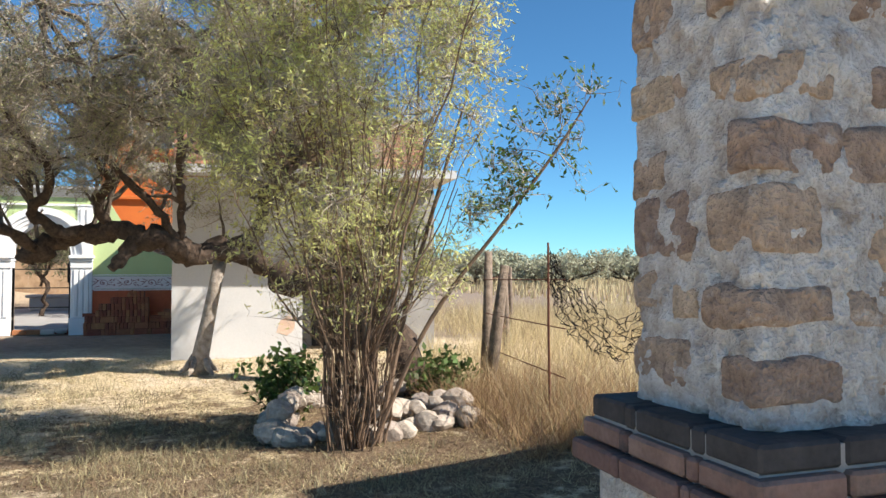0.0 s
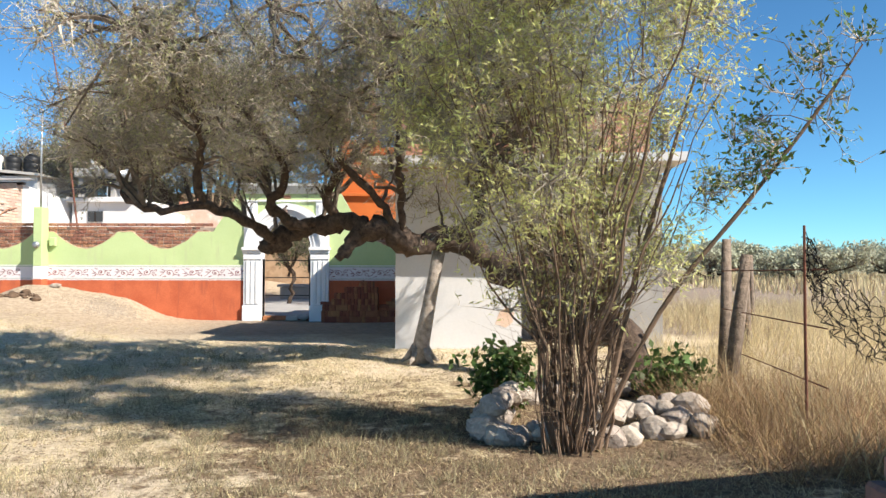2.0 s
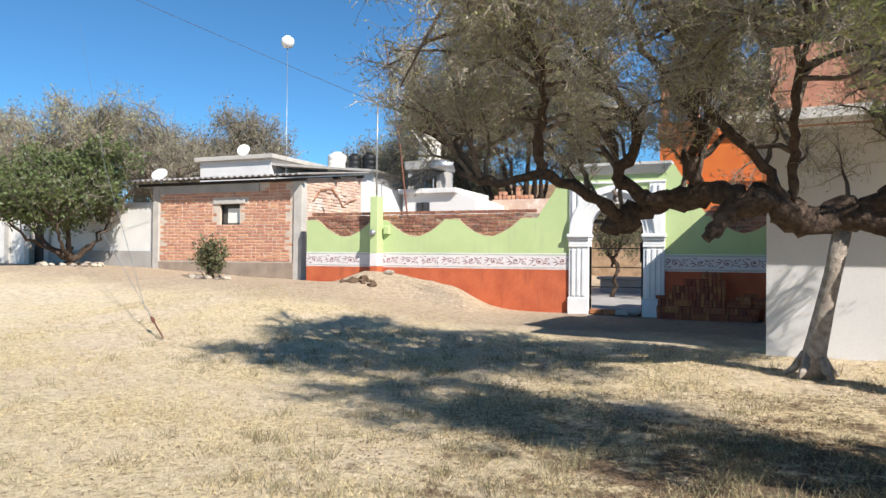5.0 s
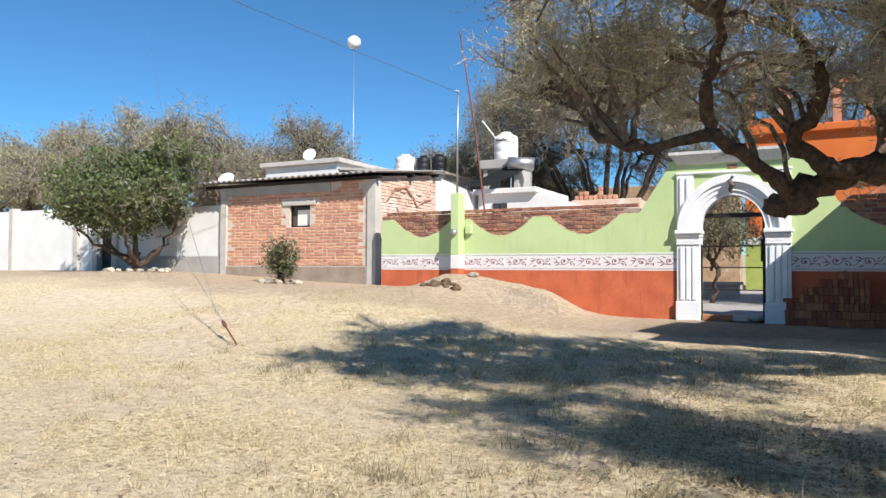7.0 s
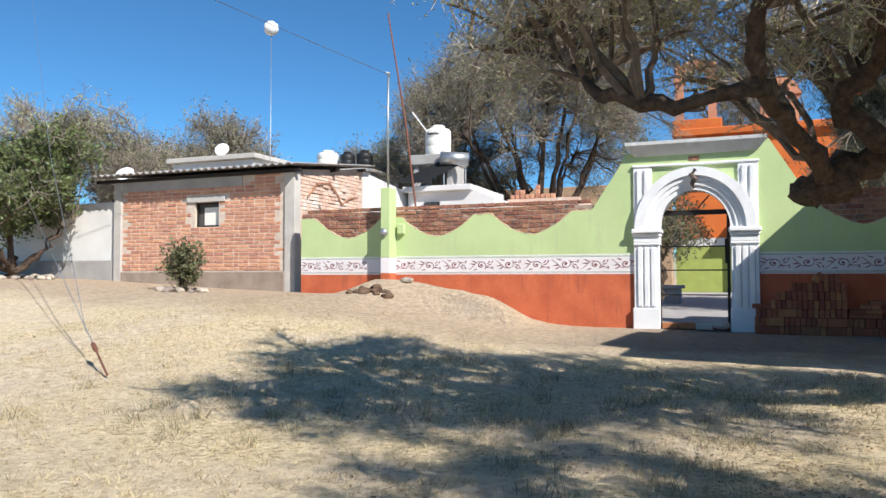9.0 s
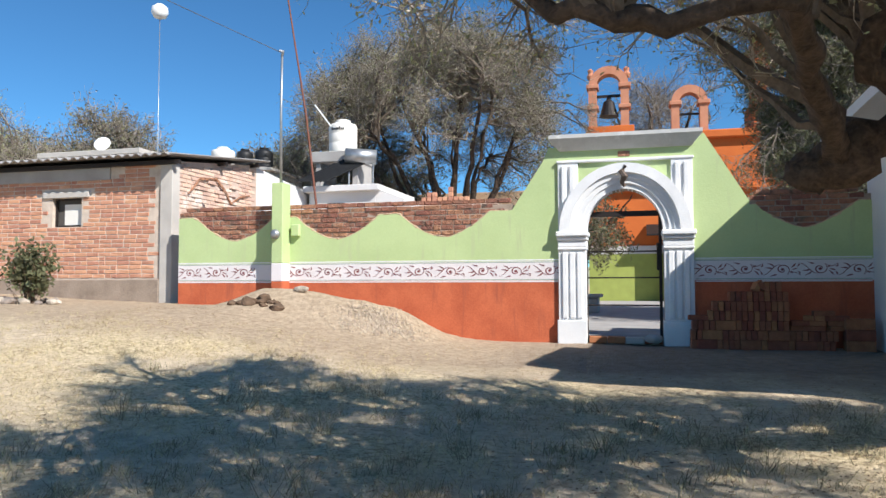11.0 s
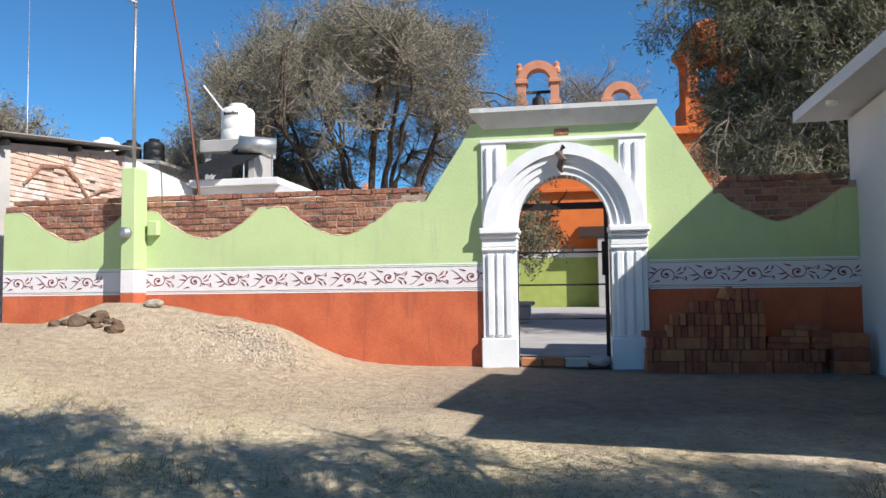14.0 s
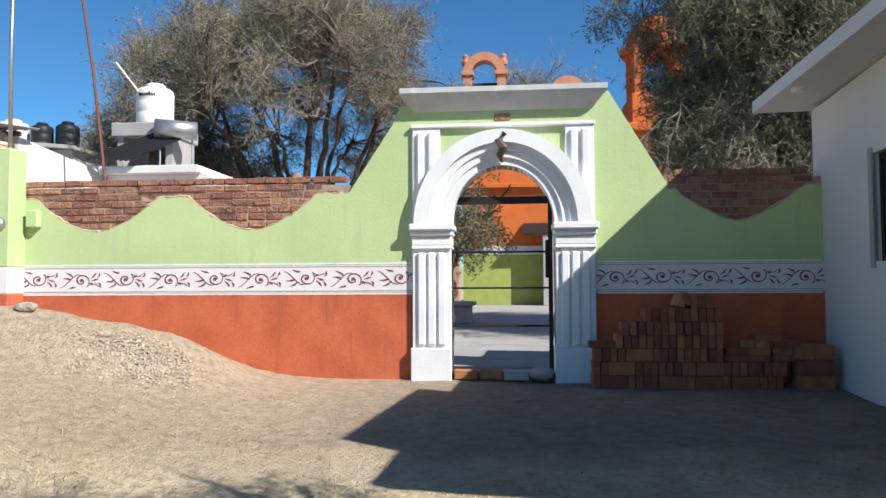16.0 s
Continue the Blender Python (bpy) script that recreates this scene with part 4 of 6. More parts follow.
def build_roofscape():
    w = thing("tank_house", "small white flat-roofed house carrying a water tank", "house", at=(0, 0, 0))
    part("walls", Shape().box(-12.85, 26.0, 0.3, -10.9, 29.0, 3.55, 0.01), M["housewhite"], w)
    part("roof_slab", Shape().box(-12.95, 25.8, 3.55, -10.75, 29.1, 3.72, 0.015), M["housewhite"], w)
    win = part("window", Shape().box(-12.3, 25.96, 2.9, -11.8, 25.99, 3.25), M["glass"], w)
    part("window_bar", Shape().box(-12.07, 25.94, 2.9, -12.03, 25.96, 3.25), M["iron"], win)
    part("lean_to", Shape().add([(-10.9, 26.0, 0.3), (-10.9, 29, 0.3), (-10.9, 29, 3.6), (-10.9, 26.0, 3.6), (-10.1, 26.0, 0.3), (-10.1, 29, 0.3), (-10.1, 29, 3.3), (-10.1, 26.0, 3.3)],
                               [(0, 1, 2, 3), (7, 6, 5, 4), (0, 4, 5, 1), (1, 5, 6, 2), (2, 6, 7, 3), (3, 7, 4, 0)]), M["housewhite"], w)
    plat = part("tank_platform", Shape().box(-12.85, 26.1, 4.42, -11.45, 27.4, 4.72, 0.02), M["grey"], w, "grey concrete tank platform")
    for x in (-12.75, -11.65):
        part("platform_leg", Shape().box(x, 26.2, 3.72, x + 0.15, 27.3, 4.42), M["grey"], plat)
    water_tank("water_tank", "cream plastic water tank with dark lettering on a roof platform", (-12.1, 26.6, 4.72), 0.40, 0.93, M["plastic"], True)
    sh = thing("solar_heater", "solar water heater with a steel drum and sloping dark tubes", "solar heater")
    part("drum", Shape().tube([(-11.75, 25.9, 4.55), (-10.95, 26.2, 4.5)], [0.2, 0.2], 16), M["steel"], sh, "dull steel drum", True)
    for i in range(8):
        part("glass_tube", Shape().tube([(-11.8 + i * 0.1, 25.95 + i * 0.03, 4.42), (-12.9 + i * 0.1, 25.3 + i * 0.03, 3.78)], [0.028, 0.028], 6), M["black"], sh)
    for x, yy in ((-11.65, 25.95), (-11.05, 26.2)):
        part("stand_leg", Shape().tube([(x, yy, 3.7), (x, yy, 4.45)], [0.02, 0.02], 6), M["steel"], sh)
    ant = thing("antenna_rod", "thin leaning pipe on the tank house roof", "rod", shape=Shape().tube([(-12.3, 26.3, 5.4), (-12.75, 26.1, 6.05)], [0.02, 0.02], 6), mat=M["lampwhite"])
    rod = thing("leaning_rod", "tall rust-red leaning rod behind the wall", "pole", shape=Shape().tube([(-11.65, 24, 2.5), (-12.0, 24, 5.2), (-12.55, 24, 8.4)], [0.028, 0.026, 0.02], 6), mat=M["rust"])
    lw = thing("brick_parapet", "low rendered parapet with loose bricks stacked on top", "parapet")
    part("parapet_wall", Shape().box(-10.6, 29.0, 0.3, -8.2, 29.2, 3.55, 0.01).box(-8.35, 29.2, 0.3, -8.2, 33, 3.5), M["palebrick"], lw)
    rr = random.Random(8)
    for i in range(9):
        for j in range(rr.choice((1, 2, 3))):
            x = -10.5 + i * 0.17
            part("brick", Shape().box(x, 29.02, 3.56 + j * 0.15, x + 0.13, 29.18, 3.70 + j * 0.15, 0.01), M["facebrick"], lw)
    far = thing("far_house", "pale flat-roofed house beyond the brick house", "house")
    part("walls", Shape().box(-25.6, 30.0, 0.5, -21.5, 34, 5.75, 0.02), M["housewhite"], far)
    part("roof_edge", Shape().box(-25.8, 29.8, 5.75, -21.3, 34.2, 5.95, 0.02), M["concrete"], far)
    part("shed_roof", Shape().add([(-21.5, 30, 5.55), (-16.2, 30, 5.05), (-16.2, 33, 5.05), (-21.5, 33, 5.55), (-21.5, 30, 5.45), (-16.2, 30, 4.95), (-16.2, 33, 4.95), (-21.5, 33, 5.45)], [(0, 1, 2, 3), (7, 6, 5, 4), (0, 4, 5, 1), (1, 5, 6, 2), (2, 6, 7, 3), (3, 7, 4, 0)]), M["concrete"], far)
    part("shed_wall", Shape().box(-21.4, 30.3, 0.5, -16.4, 32.8, 4.98), M["housewhite"], far)
    water_tank("white_tank", "white plastic roof tank", (-18.54, 30.8, 5.12), 0.42, 0.85, M["plastic"])
    water_tank("black_tank", "black plastic roof tank", (-17.72, 30.9, 5.08), 0.30, 0.80, M["black"])
    water_tank("black_tank", "black plastic roof tank", (-17.0, 31.0, 5.05), 0.32, 0.86, M["black"])
    small = thing("satellite_dish", "small white satellite dish beyond the brick house roof", "dish", at=(-22.1, 24.0, 4.32))
    sd = part("bowl", Shape().lathe([(0.02, 0), (0.15, 0.02), (0.28, 0.08), (0.3, 0.1), (0.27, 0.085), (0.02, 0.02)], 0, 0, 18), M["lampwhite"], small, "", True)
    sd.rotation_euler = (radians(50), 0, radians(20))
    part("mast", Shape().tube([(0, 0.05, -4.0), (0, 0.05, 0.05)], [0.025, 0.025], 6), M["steel"], small)
    dish = thing("satellite_dish", "white satellite dish on a far roof", "dish", at=(-23.2, 30.2, 6.2))
    d = part("bowl", Shape().lathe([(0.02, 0), (0.15, 0.02), (0.28, 0.08), (0.3, 0.1), (0.27, 0.085), (0.02, 0.02)], 0, 0, 18), M["lampwhite"], dish, "", True)
    d.rotation_euler = (radians(65), 0, radians(20))
    part("mast", Shape().tube([(0, 0.05, -0.25), (0, 0.05, 0.05)], [0.02, 0.02], 6), M["steel"], dish)
    lamp = thing("street_lamp", "white round street lamp on a slender pale pole", "street lamp", at=(-20.7, 30.0, 0.3))
    part("pole", Shape().tube([(0, 0, 0), (0, 0, 10.4)], [0.018, 0.012], 8), M["steel"], lamp, "", True)
    part("globe", Shape().lathe([(0.05, 10.35), (0.22, 10.42), (0.30, 10.6), (0.27, 10.78), (0.12, 10.9), (0.02, 10.92)], 0, 0, 18), M["lampwhite"], lamp, "", True)


build_roofscape()


def cable(name, label, a, b, sag, r, mat="wire"):
    a, b = Vector(a), Vector(b)
    pts = [a.lerp(b, i / 24) - Vector((0, 0, sag * 4 * (i / 24) * (1 - i / 24))) for i in range(25)]
    return thing(name, label, "cable", shape=Shape().tube(pts, [r] * 25, 5), mat=M[mat])


cable("overhead_cable", "thin overhead electric cable", (-10.3, 19.45, 5.25), (-25.9, 9.5, 12.8), 0.15, 0.007)
G0 = Vector((-9.5, 11.44, 0.05))
GD = Vector((-0.80, 0.545, 0.25)).normalized()
guy = thing("guy_wire", "slack guy wire with a rod anchored in the dry grass", "guy wire")
part("rod", Shape().tube([G0, G0 + GD * 0.9], [0.012, 0.012], 6), M["rust"], guy, "bent anchor rod")
part("strand", Shape().tube([G0 + GD * 0.85, G0 + GD * 9, G0 + GD * 22], [0.005, 0.005, 0.005], 5), M["steel"], guy)
part("strand", Shape().tube([G0 + GD * 0.9 + Vector((-0.5, 0.35, 0.1)), G0 + GD * 8 + Vector((-0.8, 0.9, 1.5)), G0 + GD * 22 + Vector((-0.2, 1.2, 5.5))], [0.005, 0.005, 0.005], 5), M["steel"], guy)
part("turnbuckle", Shape().tube([G0 + GD * 0.7, G0 + GD * 0.78, G0 + GD * 0.92, G0 + GD], [0.012, 0.03, 0.03, 0.012], 6), M["rust"], guy)


# ---- stone pillar at the start ----
def build_pillar():
    p = thing("stone_pillar", "square pillar of brown stones in white lime mortar", "pillar")
    x0, x1, y0, y1 = 0.77, 1.37, 2.63, 3.23
    zt, zb = 3.6, 1.03
    rng = random.Random(3)

    def relief(x, y, z):
        """How far the trowelled mortar stands out: broad swells, lumps and pits."""
        o = 0.010 * noise.noise((x * 5, y * 5, z * 5)) + 0.013 * noise.noise((x * 12, y * 12, z * 12 + 4)) + 0.008 * noise.noise((x * 29, y * 29, z * 29))
        pit = noise.noise((x * 21, y * 21, z * 21 + 9))
        return o + 0.004 * noise.noise((x * 70, y * 70, z * 70)) - (0.09 * (pit - 0.33) if pit > 0.33 else 0.0)

    s = Shape()
    rows, side = 230, 56
    for k in range(rows + 1):
        z = zb + (zt - zb) * k / rows
        for cx, cy, dx, dy, nx, ny in ((x0, y0, 1, 0, 0, -1), (x1, y0, 0, 1, 1, 0), (x1, y1, -1, 0, 0, 1), (x0, y1, 0, -1, -1, 0)):
            for i in range(side):
                f = i / side
                x, y = cx + dx * f * (x1 - x0), cy + dy * f * (y1 - y0)
                o = relief(x, y, z)
                near = min(f, 1 - f) * side
                o -= 0.010 * max(0.0, 1 - near / 2.5)
                s.v.append((x + nx * o + (-dx * o if i == 0 else 0), y + ny * o + (-dy * o if i == 0 else 0), z))
    m = side * 4
    for k in range(rows):
        for i in range(m):
            j = (i + 1) % m
            s.f.append((k * m + i, k * m + j, (k + 1) * m + j, (k + 1) * m + i))
    s.f.append(tuple(range(rows * m, rows * m + m)))
    part("mortar_shaft", s, M["limeplaster"], p, "rough white lime mortar", True)

    # squared stones bedded in the mortar, which laps raggedly over their edges
    def worn(box, seed):
        bm = bmesh.new()
        bmesh.ops.create_cube(bm, size=2.0)
        bmesh.ops.subdivide_edges(bm, edges=list(bm.edges), cuts=9, use_grid_fill=True)
        c = Vector([(box[i] + box[i + 3]) / 2 for i in range(3)])
        h = Vector([(box[i + 3] - box[i]) / 2 for i in range(3)])
        bm.verts.index_update()
        vs = []
        for v in bm.verts:
            q = v.co
            m = (abs(q.x) ** 10 + abs(q.y) ** 10 + abs(q.z) ** 10) ** (1 / 10)
            q = Vector((q.x / m, q.y / m, q.z / m))
            w = c + Vector((q.x * h.x, q.y * h.y, q.z * h.z))
            o = w * 9 + Vector((seed * 1.7, 0, 0))
            w += Vector((noise.noise(o), noise.noise(o + Vector((5, 0, 0))), 1.4 * noise.noise(o * 0.8 + Vector((0, 7, 0))))) * 0.017
            w += Vector((noise.noise(o * 4), noise.noise(o * 4 + Vector((5, 0, 0))), noise.noise(o * 4 + Vector((0, 7, 0))))) * 0.004
            vs.append(tuple(w))
        st = Shape().add(vs, [tuple(v.index for v in f.verts) for f in bm.faces])
        bm.free()
        return st

    z, k = zb + 0.06, 0
    while z < zt - 0.1:
        h = rng.uniform(0.12, 0.235)
        for ci, (cx, cy, sx, sy) in enumerate(((x0, y0, 1, 1), (x1, y0, -1, 1), (x1, y1, -1, -1), (x0, y1, 1, -1))):
            long_x = (k + ci) % 2 == 0 or ci == 0
            a = rng.uniform(0.22, 0.36) if long_x else rng.uniform(0.12, 0.22)
            b = rng.uniform(0.12, 0.24) if long_x else rng.uniform(0.22, 0.34)
            pr = rng.uniform(0.005, 0.013)
            dz = rng.uniform(-0.035, 0.035)
            xs_, ys_ = sorted((cx - sx * pr, cx + sx * a)), sorted((cy - sy * pr, cy + sy * b))
            part("stone", worn((xs_[0], ys_[0], z + dz, xs_[1], ys_[1], z + dz + h * rng.uniform(0.85, 1.05)), k * 4 + ci), M["stone"], p, "", True)
        for face in range(4):
            if rng.random() < 0.6:
                u, w, hh = rng.uniform(0.36, 0.42), rng.uniform(0.10, 0.17), h * rng.uniform(0.5, 0.9)
                e = rng.uniform(-0.004, 0.006)
                q = {0: (x0 + u, y0 - e, x0 + u + w, y0 + 0.1), 1: (x1 - 0.1, y0 + u, x1 + e, y0 + u + w), 2: (x0 + u, y1 - 0.1, x0 + u + w, y1 + e), 3: (x0 - e, y0 + u - 0.1, x0 + 0.1, y0 + u - 0.1 + w)}[face]
                part("stone", worn((q[0], q[1], z + 0.02, q[2], q[3], z + 0.02 + hh), 300 + k * 4 + face), M["stone"], p, "", True)
        z += h + rng.uniform(0.05, 0.12)
        k += 1
    # brick plinth with a sooty top slab, two projecting courses and a plastered base
    base = Shape().box(x0 - 0.10, y0 - 0.10, -0.15, x1 + 0.10, y1 + 0.10, 0.80, 0.02)
    part("plinth_base", base, M["limeplaster"], p)
    for z0, z1, out, mat in ((0.955, 1.03, 0.115, "darkslab"), (0.88, 0.948, 0.14, "plinthbrick"), (0.80, 0.872, 0.17, "plinthbrick")):
        for face in range(4):
            L = x1 - x0 + 2 * out
            n = 3
            for i in range(n):
                a, b = -out + i * L / n + 0.006, -out + (i + 1) * L / n - 0.006
                d0, d1 = 0.10, out
                if face == 0:
                    box = (x0 + a, y0 - d1, z0, x0 + b, y0 + d0, z1)
                elif face == 1:
                    box = (x1 - d0, y0 + a, z0, x1 + d1, y0 + b, z1)
                elif face == 2:
                    box = (x0 + a, y1 - d0, z0, x0 + b, y1 + d1, z1)
                else:
                    box = (x0 - d1, y0 + a, z0, x0 + d0, y0 + b, z1)
                j = rng.uniform(-0.004, 0.004)
                if face in (1, 3) and i in (0, n - 1):
                    box = (box[0], max(box[1], y0 + 0.101), box[2], box[3], min(box[4], y1 - 0.101), box[5])
                part("brick", Shape().box(box[0] + j, box[1] + j, box[2], box[3] + j, box[4] + j, box[5], 0.010), M[mat], p)
    part("bedding", Shape().box(x0 - 0.105, y0 - 0.105, 0.79, x1 + 0.105, y1 + 0.105, 1.015), M["grey"], p)


build_pillar()
# two unseen walls, added to shade the pillar and the near ground
shade_walls = thing("wall_unseen_shade", "unseen plain walls added to shade the pillar and ground", "wall", kind="structure")
part("side", Shape().box(1.95, 1.2, -0.2, 2.2, 2.5, 3.3), M["housewhite"], shade_walls)
fr = Shape().box(0, 0, -0.2, 8.0, 0.3, 3.3)
fo = part("front", fr, M["housewhite"], shade_walls)
fo.location, fo.rotation_euler = (3.5, 3.7, 0), (0, 0, radians(15.2))


# ---- brick stack ----
def build_stack():
    st = thing("brick_stack", "stack of red bricks piled against the painted wall", "brick stack")
    L, W, T = 0.285, 0.14, 0.072
    edge = Shape().box(-T / 2, -L / 2, 0, T / 2, L / 2, W, 0.005).mesh("brick", M["newbrick"])
    flat = Shape().box(-L / 2, -W / 2, 0, L / 2, W / 2, T, 0.005).mesh("brick", M["newbrick"])
    face = Shape().box(-L / 2, -T / 2, 0, L / 2, T / 2, W, 0.005).mesh("brick", M["newbrick"])
    rr = random.Random(12)
    y = 19.24
    g = 0.055

    def put(me, x, z, dy=0.0, rz=0.0, ry=0.0, rx=0.0):
        o = part("brick", me, None, st)
        o.location, o.rotation_euler = (x, y + dy, z), (rx, ry, rz)

    # the tall part, seven courses on edge, stepping up from its end; the short part, three courses
    rows = ((-3.33, -1.32), (-3.33, -1.32), (-3.31, -1.95), (-3.08, -1.95), (-3.02, -1.95), (-2.78, -1.97), (-2.30, -2.02))
    for k, (a, b) in enumerate(rows):
        x, z = a, g + k * (W + 0.003)
        while x < b - 0.05:
            r = rr.random()
            if r < (0.12 if k < 4 else 0.0) and x + L < b:
                put(face, x + L / 2, z, -0.1 + rr.uniform(-0.012, 0.012), rr.uniform(-0.03, 0.03))
                put(face, x + L / 2, z, 0.0, 0)
                x += L + 0.004
            elif r < (0.15 if k < 2 else 0.0) and x + L < b:
                put(flat, x + L / 2, z, -0.06 + rr.uniform(-0.01, 0.01), rr.uniform(-0.03, 0.03))
                put(flat, x + L / 2, z + T, -0.06 + rr.uniform(-0.015, 0.015), rr.uniform(-0.05, 0.05))
                x += L + 0.004
            else:
                put(edge, x + T / 2, z, rr.uniform(-0.015, 0.015), rr.uniform(-0.03, 0.03))
                x += T + rr.uniform(0.004, 0.014)
    top = g + 7 * (W + 0.003)
    put(edge, -2.42, g + 6 * 0.143 + 0.01, 0.0, 0.1, 0.45)
    put(edge, -2.30, g + 6 * 0.143 + 0.03, 0.0, 0.0, -0.5)
    put(flat, -3.22, g + 3 * 0.143, -0.03, 0.1)
    for x, z, n in ((-1.80, g + 2 * 0.143, 2), (-1.62, g + 2 * 0.143, 3), (-1.30, g + 2 * 0.143, 3), (-1.50, g + 2 * 0.143 + 2 * T, 2)):
        for j in range(n):
            put(flat, x, z + j * (T + 0.002), rr.uniform(-0.04, 0.02), rr.uniform(-0.25, 0.25))
    bl = thing("block_stack", "three reddish cement blocks stacked beside the bricks", "block stack")
    for k in range(3):
        o = part("block", Shape().box(-0.19, -0.10, 0, 0.19, 0.10, 0.155, 0.01), M["newbrick"], bl)
        o.location = (-1.05 + rr.uniform(-0.01, 0.01), 19.16, 0.055 + k * 0.157)


build_stack()


# ---- soil heap details ----
def build_heap():
    rng = np.random.default_rng(4)
    n = 1500
    x = -8.0 + rng.normal(0, 0.34, n)
    y = 18.15 + rng.normal(0, 0.22, n)
    size = rng.uniform(0.008, 0.026, n)
    vs, fs = [], []
    for i in range(n):
        z = ground_z(x[i], y[i]) + size[i] * 0.2
        s = size[i]
        k = len(vs)
        a = rng.uniform(0, 6.28)
        c, d = math.cos(a) * s, math.sin(a) * s
        vs += [(x[i] + c, y[i] + d, z), (x[i] - d, y[i] + c, z), (x[i] - c, y[i] - d, z), (x[i] + d * 0.8, y[i] - c, z), (x[i], y[i], z + s * 0.9)]
        fs += [(k, k + 1, k + 4), (k + 1, k + 2, k + 4), (k + 2, k + 3, k + 4), (k + 3, k, k + 4)]
    thing("gravel", "grey gravel spilled over the soil heap", "gravel", kind="stuff", shape=Shape().add(vs, fs), mat=M["gravel"])
    hz = ground_z(-10.0, 18.2)
    # dark clods added to stand for the shade of a dug hollow
    cl = random.Random(31)
    for i in range(16):
        dx, dy, r = cl.uniform(-0.42, 0.42), cl.uniform(-0.16, 0.12), cl.uniform(0.05, 0.13)
        thing("hollow_shade_clod", "dark clod added for the shade of a hollow in the soil heap", "clod", group="clods on the heap", shape=rock_shape(r, 40 + i, (1.2, 0.9, 0.7), 1.1), mat=M["hole"], at=(-10.0 + dx, 18.15 + dy, ground_z(-10 + dx, 18.15 + dy) + r * 0.2))
    thing("pale_stone", "pale stone lying on the soil heap", "stone", shape=rock_shape(0.11, 60, (1.4, 0.8, 0.6)), mat=M["rock"], at=(-9.55, 18.75, ground_z(-9.55, 18.75) + 0.03))


build_heap()


# ---- plants ----
def unit(a):
    return a / np.maximum(np.linalg.norm(a, axis=-1, keepdims=True), 1e-9)


def twig_soup(starts, ends, r, rng, bow=0.12):
    """Thin three-sided tapering twigs, each bent once."""
    n = len(starts)
    d = ends - starts
    ln = np.linalg.norm(d, axis=1, keepdims=True)
    mid = starts + d * 0.5 + rng.normal(0, 1, (n, 3)) * ln * bow
    ref = unit(rng.normal(0, 1, (n, 3)))
    a = unit(np.cross(d, ref))
    b = unit(np.cross(d, a))
    r = np.asarray(r).reshape(-1, 1) * np.ones((n, 1))
    tris = []
    ang = [0, 2.094, 4.189]
    ring0 = [starts + (a * math.cos(w) + b * math.sin(w)) * r for w in ang]
    ring1 = [mid + (a * math.cos(w) + b * math.sin(w)) * r * 0.65 for w in ang]
    for i in range(3):
        j = (i + 1) % 3
        tris.append(np.stack([ring0[i], ring0[j], ring1[j]], 1))
        tris.append(np.stack([ring0[i], ring1[j], ring1[i]], 1))
        tris.append(np.stack([ring1[i], ring1[j], ends], 1))
    return np.concatenate(tris), mid


def leaf_soup(points, size, rng, slim=0.4, droop=0.0):
    """Small rhombic leaves turned every way."""
    n = len(points)
    d = rng.normal(0, 1, (n, 3))
    d[:, 2] -= droop
    d = unit(d)
    s = unit(np.cross(d, unit(rng.normal(0, 1, (n, 3)))))
    ln = (size * rng.uniform(0.6, 1.3, n)).reshape(-1, 1)
    return np.stack([points, points + d * ln * 0.5 + s * ln * slim * 0.5, points + d * ln, points + d * ln * 0.5 - s * ln * slim * 0.5], 1)


